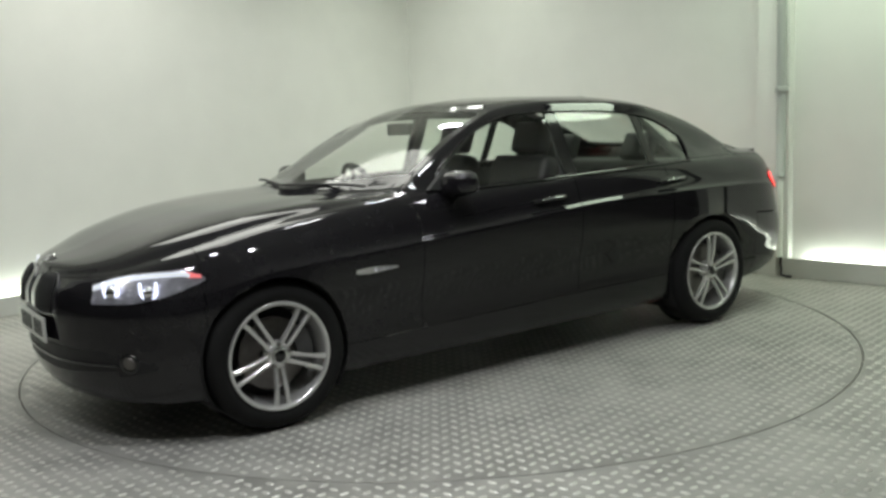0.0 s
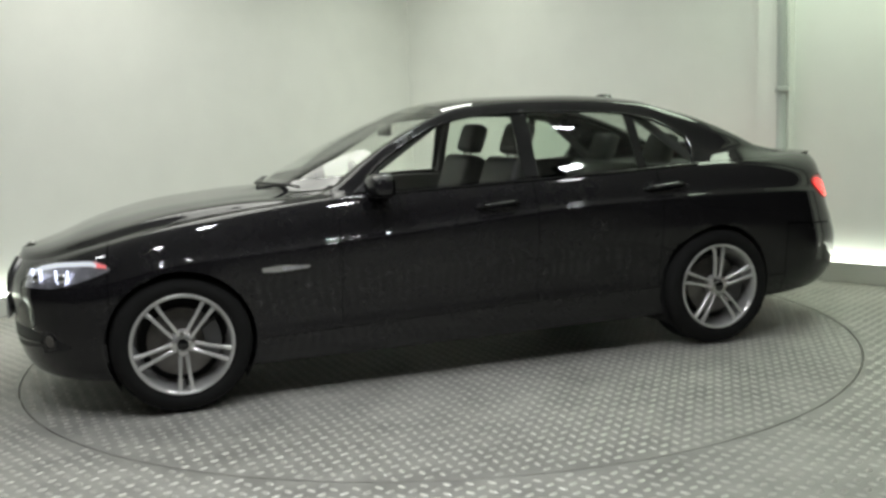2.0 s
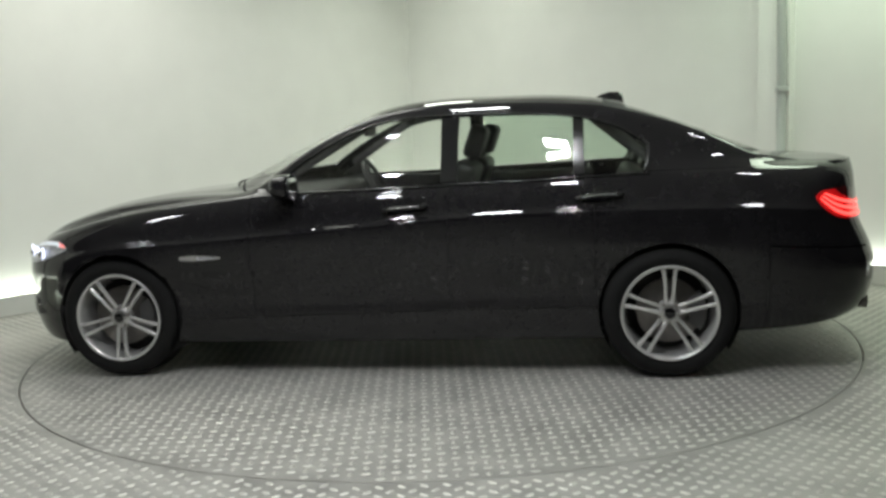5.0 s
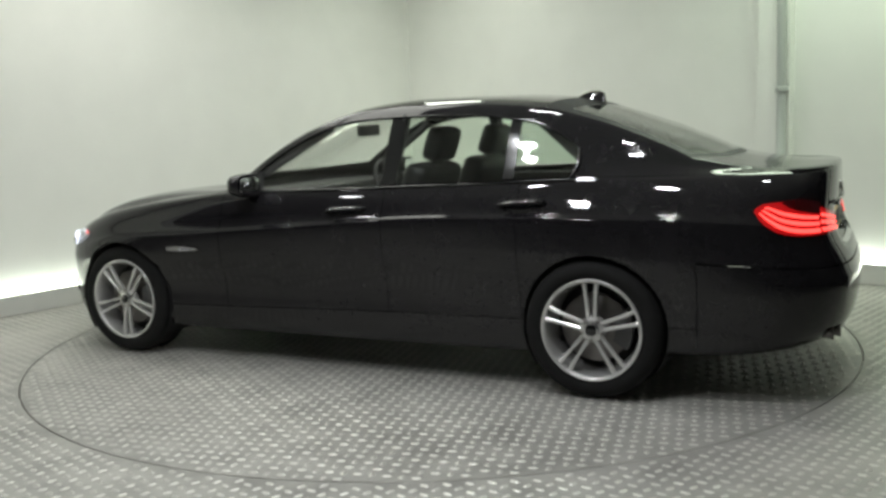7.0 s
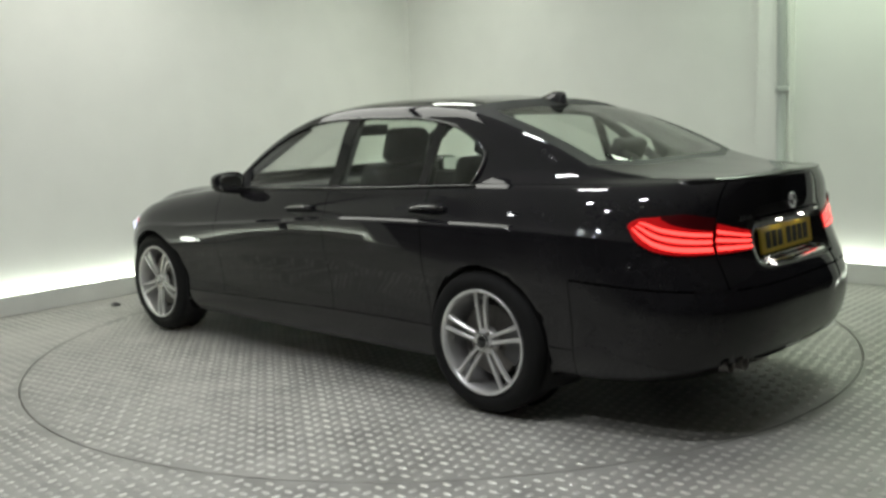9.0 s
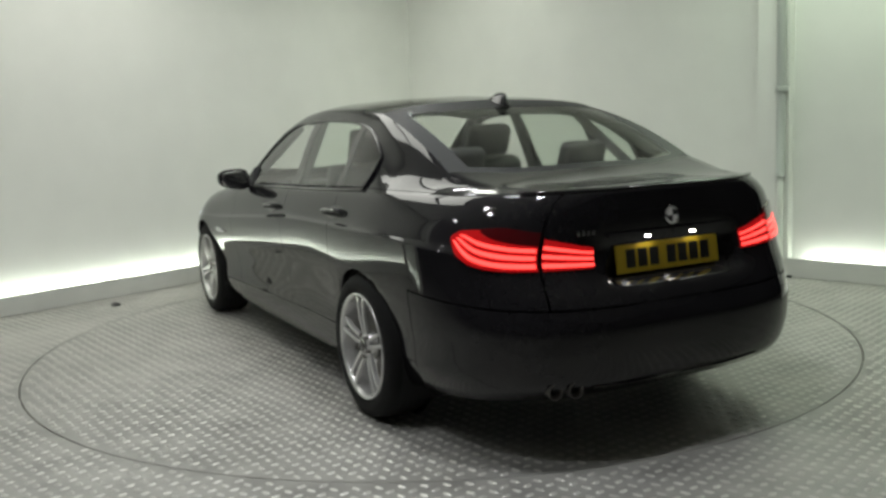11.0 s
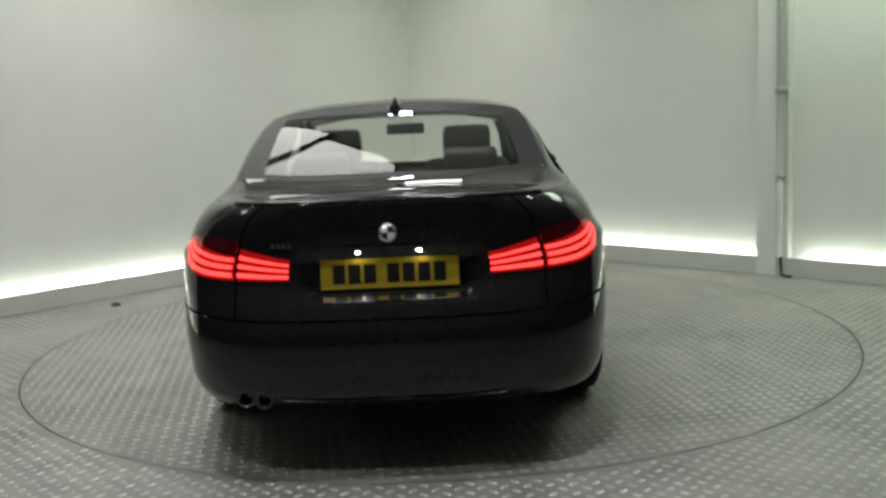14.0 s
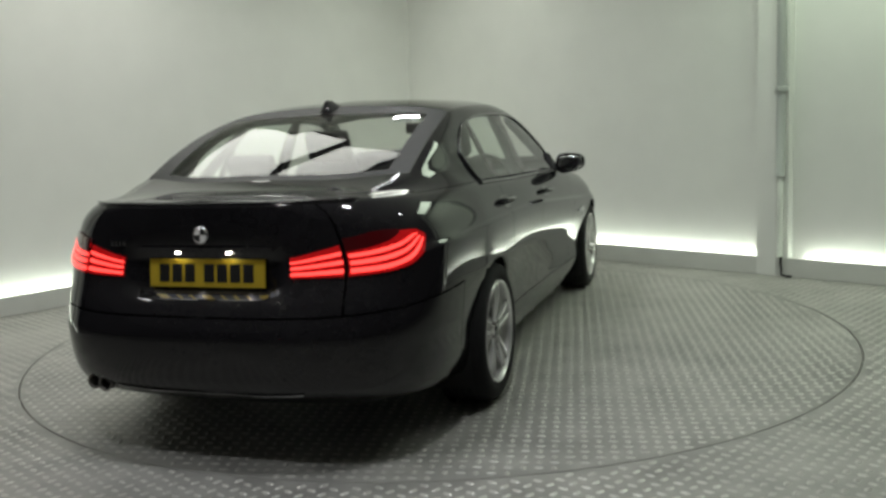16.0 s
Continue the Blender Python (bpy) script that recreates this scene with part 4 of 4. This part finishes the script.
part("scuttle_panel", bm, M_BLACK, car, "black plastic scuttle below the windscreen", smooth=False)


# ---- wheels ----
def build_wheel(side, phase):
    """A wheel whose outside faces +y; phase turns its spokes."""
    wheel = new("wheel")
    wheel.parent = car
    tagged(wheel, "silver alloy wheel with five double spokes")
    bm = bmesh.new()
    ring(bm, [(.245, -.235), (.300, -.235), (.325, -.222), (.3345, -.19), (.3355, -.12), (.3345, -.05), (.326, -.018), (.315, -.004), (.29, .008), (.262, .006), (.246, -.006), (.243, -.02)], 72)
    tyre = part("tyre", bm, M_RUBBER, wheel, "black rubber tyre")
    bm = bmesh.new()
    for g in (-.175, -.135, -.105, -.065):
        ring(bm, [(.3362, g - .004), (.3362, g + .004)], 72)
    part("tread_groove", bm, M_LINER_SHADE, tyre)
    bm = bmesh.new()
    ring(bm, [(.20, -.21), (.210, -.10), (.219, -.05), (.2235, -.022), (.2255, -.012), (.2275, -.008), (.2295, -.001), (.236, .004), (.2435, .005), (.246, -.003), (.243, -.025)], 72)
    part("rim", bm, M_ALLOY, wheel)
    bm = bmesh.new()
    ring(bm, [(.0, -.075), (.16, -.075), (.165, -.08), (.165, -.105), (.0, -.105)], 48)
    bmesh.ops.remove_doubles(bm, verts=bm.verts, dist=.0001)
    part("brake_disc", bm, M_DISC, wheel, "grey steel brake disc")
    # flat near-black disc that paints the shade deep inside the wheel
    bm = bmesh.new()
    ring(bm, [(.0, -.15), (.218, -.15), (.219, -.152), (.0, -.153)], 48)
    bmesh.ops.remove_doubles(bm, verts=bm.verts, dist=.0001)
    part("hollow_shade_disc", bm, M_LINER_SHADE, wheel)
    bm = bmesh.new()
    arc = [(math.cos(a) * r, math.sin(a) * r) for r, ks in ((.185, range(9)), (.105, range(8, -1, -1))) for a in [radians(-32 + 8 * k) for k in ks]]
    prism(bm, arc, -.115, -.055, lambda a, b, c: Vector((-a, c, b)))
    bmesh.ops.recalc_face_normals(bm, faces=bm.faces)
    part("brake_caliper", bm, M_CALIPER, wheel, smooth=False)
    for k in range(5):
        bm = bmesh.new()
        a0 = radians(phase + 72 * k)
        for e in (-1, 1):
            # two slim bars that run side by side from hub to rim
            stations = [(.040, .015, .012, -.020, .012), (.075, .0175, .0095, -.014, .018), (.14, .0215, .0085, -.006, .020), (.20, .0265, .0095, -.003, .020), (.228, .031, .012, -.006, .016)]
            loops = []
            for r, off, half, y, deep in stations:
                row = []
                for da, dy in ((-half, -deep), (-half, -.004), (-half * .55, .0), (half * .55, .0), (half, -.004), (half, -deep)):
                    q = off * e + da
                    ca, sa = math.cos(a0), math.sin(a0)
                    row.append(bm.verts.new((r * ca - q * sa, y + dy, r * sa + q * ca)))
                loops.append(row)
            for a, b in zip(loops, loops[1:]):
                for i in range(6):
                    bm.faces.new((a[i], a[(i + 1) % 6], b[(i + 1) % 6], b[i]))
            bm.faces.new(loops[0])
            bm.faces.new(loops[-1])
        bmesh.ops.recalc_face_normals(bm, faces=bm.faces)
        part("double_spoke", bm, M_ALLOY, wheel, smooth=False)
    bm = bmesh.new()
    ring(bm, [(.066, -.06), (.062, -.024), (.050, -.015), (.036, -.013)], 40)
    part("hub", bm, M_ALLOY, wheel)
    bm = bmesh.new()
    ring(bm, [(.036, -.018), (.036, -.010), (.031, -.006), (.0, -.005)], 32)
    bmesh.ops.remove_doubles(bm, verts=bm.verts, dist=.0001)
    cap = part("hub_cap", bm, M_GLOSS, wheel, "round dark hub cap")
    bm = bmesh.new()
    ring(bm, [(.034, -.0065), (.033, -.0055), (.029, -.0052), (.028, -.0065)], 32)
    part("cap_ring", bm, M_CHROME, cap)
    for k in range(5):
        bm = bmesh.new()
        a = radians(phase + 36 + 72 * k)
        bmesh.ops.create_cone(bm, cap_ends=True, segments=6, radius1=.0095, radius2=.0085, depth=.02, matrix=Matrix.Translation((.052 * math.cos(a), -.016, .052 * math.sin(a))) @ Matrix.Rotation(radians(-90), 4, "X"))
        part("wheel_bolt", bm, M_DISC, wheel, smooth=False)
    return wheel


for x, phase, OUT in ((AXLE, 270, .902), (-AXLE, 90, .926)):
    w = build_wheel(1, phase)
    w.matrix_basis = pose(x, OUT, WHEEL_Z)
    w2 = copy_thing(w, pose(x, -OUT, WHEEL_Z, 0, 0, 180))
# liners over the wheels
for x in (AXLE, -AXLE):
    for side in (1, -1):
        bm = bmesh.new()
        n = 30
        a = [radians(-35 + 250 * k / n) for k in range(n + 1)]
        lo = [bm.verts.new((x + math.cos(q) * .353, side * .885, WHEEL_Z + .004 + math.sin(q) * .353)) for q in a]
        hi = [bm.verts.new((x + math.cos(q) * .366, side * .58, WHEEL_Z + .004 + math.sin(q) * .366)) for q in a]
        for k in range(n):
            bm.faces.new((lo[k], lo[k + 1], hi[k + 1], hi[k]))
        bm.faces.new(hi)
        part("wheel_arch_liner", bm, M_LINER_SHADE, car, "dark wheel arch liner")

# ---- inside the car ----
def rounded(name, lo, hi, bev, mat, parent, turn=None, label=""):
    bm = bmesh.new()
    box(bm, lo, hi, bev, turn, 3)
    return part(name, bm, mat, parent, label)


rounded("cabin_floor", (-1.9, -.80, .24), (1.05, .80, .27), .005, M_CARPET, car)
rounded("rear_shelf", (-1.86, -.62, .985), (-1.35, .62, 1.02), .01, M_HEADLINER, car, label="dark parcel shelf")
rounded("dashboard", (.42, -.74, .62), (.86, .74, .975), .05, M_SEAT, car, label="dark padded dashboard")
rounded("centre_console", (-.55, -.13, .27), (.50, .13, .60), .03, M_SEAT, car)
rounded("bulkhead", (.86, -.74, .27), (.90, .74, .93), .01, M_CARPET, car)


def seat(y, x):
    s = new("car_seat")
    s.parent = car
    tagged(s, "dark leather front seat with a headrest")
    rounded("cushion", (x - .05, y - .255, .42), (x + .47, y + .255, .60), .06, M_SEAT, s)
    rounded("seat_base", (x - .02, y - .2, .27), (x + .4, y + .2, .43), .01, M_CARPET, s)
    t = Matrix.Translation((x, y, .55)) @ Matrix.Rotation(radians(-20), 4, "Y")
    rounded("backrest", (-.09, -.25, 0), (.05, .25, .60), .055, M_SEAT, s, t)
    rounded("headrest", (-.07, -.14, .62), (.03, .14, .81), .045, M_SEAT, s, t)
    for e in (-.06, .06):
        bm = bmesh.new()
        tube(bm, [t @ Vector((-.02, e, .57)), t @ Vector((-.02, e, .68))], .007, 8)
        part("headrest_post", bm, M_CHROME, s)


seat(.38, -.22)
seat(-.38, -.22)
bench = new("rear_bench")
bench.parent = car
tagged(bench, "dark leather rear bench with headrests")
rounded("cushion", (-1.20, -.66, .40), (-.72, .66, .58), .06, M_SEAT, bench)
t = Matrix.Translation((-1.17, 0, .53)) @ Matrix.Rotation(radians(-24), 4, "Y")
rounded("backrest", (-.09, -.64, 0), (.06, .64, .54), .055, M_SEAT, bench, t)
for y in (.36, -.36):
    rounded("headrest", (-.05, y - .13, .55), (.03, y + .13, .74), .035, M_SEAT, bench, t)
for side in (1, -1):
    rounded("door_trim", (-1.15, side * .79 - .02, .40), (.66, side * .79 + .02, .985), .015, M_SEAT, car)
    for a, b in (((-.372, .81, 1.0), (-.40, .655, 1.37)), ((.50, .755, 1.08), (.09, .635, 1.33)), ((-1.50, .72, 1.03), (-1.12, .61, 1.34))):
        bm = bmesh.new()
        tube(bm, [Vector((a[0], a[1] * side - side * .03, a[2])), Vector((b[0], b[1] * side - side * .03, b[2]))], .026, 8)
        part("pillar_trim", bm, M_HEADLINER, car)
bm = bmesh.new()
c = Vector((.27, -.38, .93))
tl = Matrix.Translation(c) @ Matrix.Rotation(radians(-66), 4, "Y")
tube(bm, [tl @ Vector((math.cos(a) * .18, math.sin(a) * .18, 0)) for a in [2 * math.pi * k / 36 for k in range(37)]], .015, 10)
wheel_s = part("steering_wheel", bm, M_SEAT, car, "dark steering wheel")
for a in (0, 120, 240):
    bm = bmesh.new()
    tube(bm, [tl @ Vector((0, 0, -.02)), tl @ Vector((math.cos(radians(a)) * .175, math.sin(radians(a)) * .175, 0))], .016, 8)
    part("spoke", bm, M_SEAT, wheel_s)
rounded("rear_view_mirror", (.20, -.125, 1.265), (.225, .125, 1.335), .012, M_BLACK, car)
# headliner under the roof
bm = bmesh.new()
g = []
for k in range(15):
    x = .02 - 1.22 * k / 14
    zz = [(0, float(ROW_Z[16](x))), (.34, float(ROW_Z[15](x))), (.59, float(ROW_Z[14](x)))]
    g.append([bm.verts.new((x, y, float(np.interp(abs(y), [q[0] for q in zz], [q[1] for q in zz])) - .045)) for y in (-.59, -.34, 0, .34, .59)])
for a, b in zip(g, g[1:]):
    for k in range(4):
        bm.faces.new((a[k], a[k + 1], b[k + 1], b[k]))
part("headliner", bm, M_HEADLINER, car)

# ---- tread of table and floor ----
TABLE_LUGS = lug_field(lambda x, y: x * x + y * y < (R_TABLE - .02) ** 2, R_TABLE * 1.45, radians(54.7))
near = [p for p in TABLE_LUGS if 2.05 < math.hypot(p[0], p[1]) and abs(math.atan2(p[1], p[0])) < .45][:290]
near_set = set(near)
lug_stuff("tread", [p for p in TABLE_LUGS if p not in near_set], 0.0, turntable, "field of raised tread lugs")


def on_floor(x, y):
    if x * x + y * y < (R_TABLE + PIT + .02) ** 2 or y < -3.4:
        return False
    d = Vector((x, y, 0)) - CORNER
    return d.dot(IN_L) > .03 and d.dot(IN_R) > .03


FLOOR_LUGS = lug_field(on_floor, 4.6)
front = [p for p in FLOOR_LUGS if -1.0 < p[0] < 1.0 and -3.1 < p[1] < -2.5][:290]
front_set = set(front)
lug_stuff("tread", [p for p in FLOOR_LUGS if p not in front_set], 0.0, floor, "field of raised tread lugs")
lug_pieces(near, 0.0, turntable)
lug_pieces(front, 0.0, floor)


# ---- what moves ----
def heading(t):
    """Degrees by which table and car have turned at t seconds."""
    return 215.336 - 8.744249 * t - 0.00938503 * t * t - 0.000342269 * t ** 3


def motions():
    times = [k * 0.5 for k in range(33)]
    walk(turntable, [(t, pose(0, 0, 0, 0, 0, heading(t))) for t in times])
    walk(car, [(t, pose(0, 0, 0, 0, 0, heading(t)) @ pose(0.144, 0.177, 0.002, 0, 0, -0.25)) for t in times])


motions()
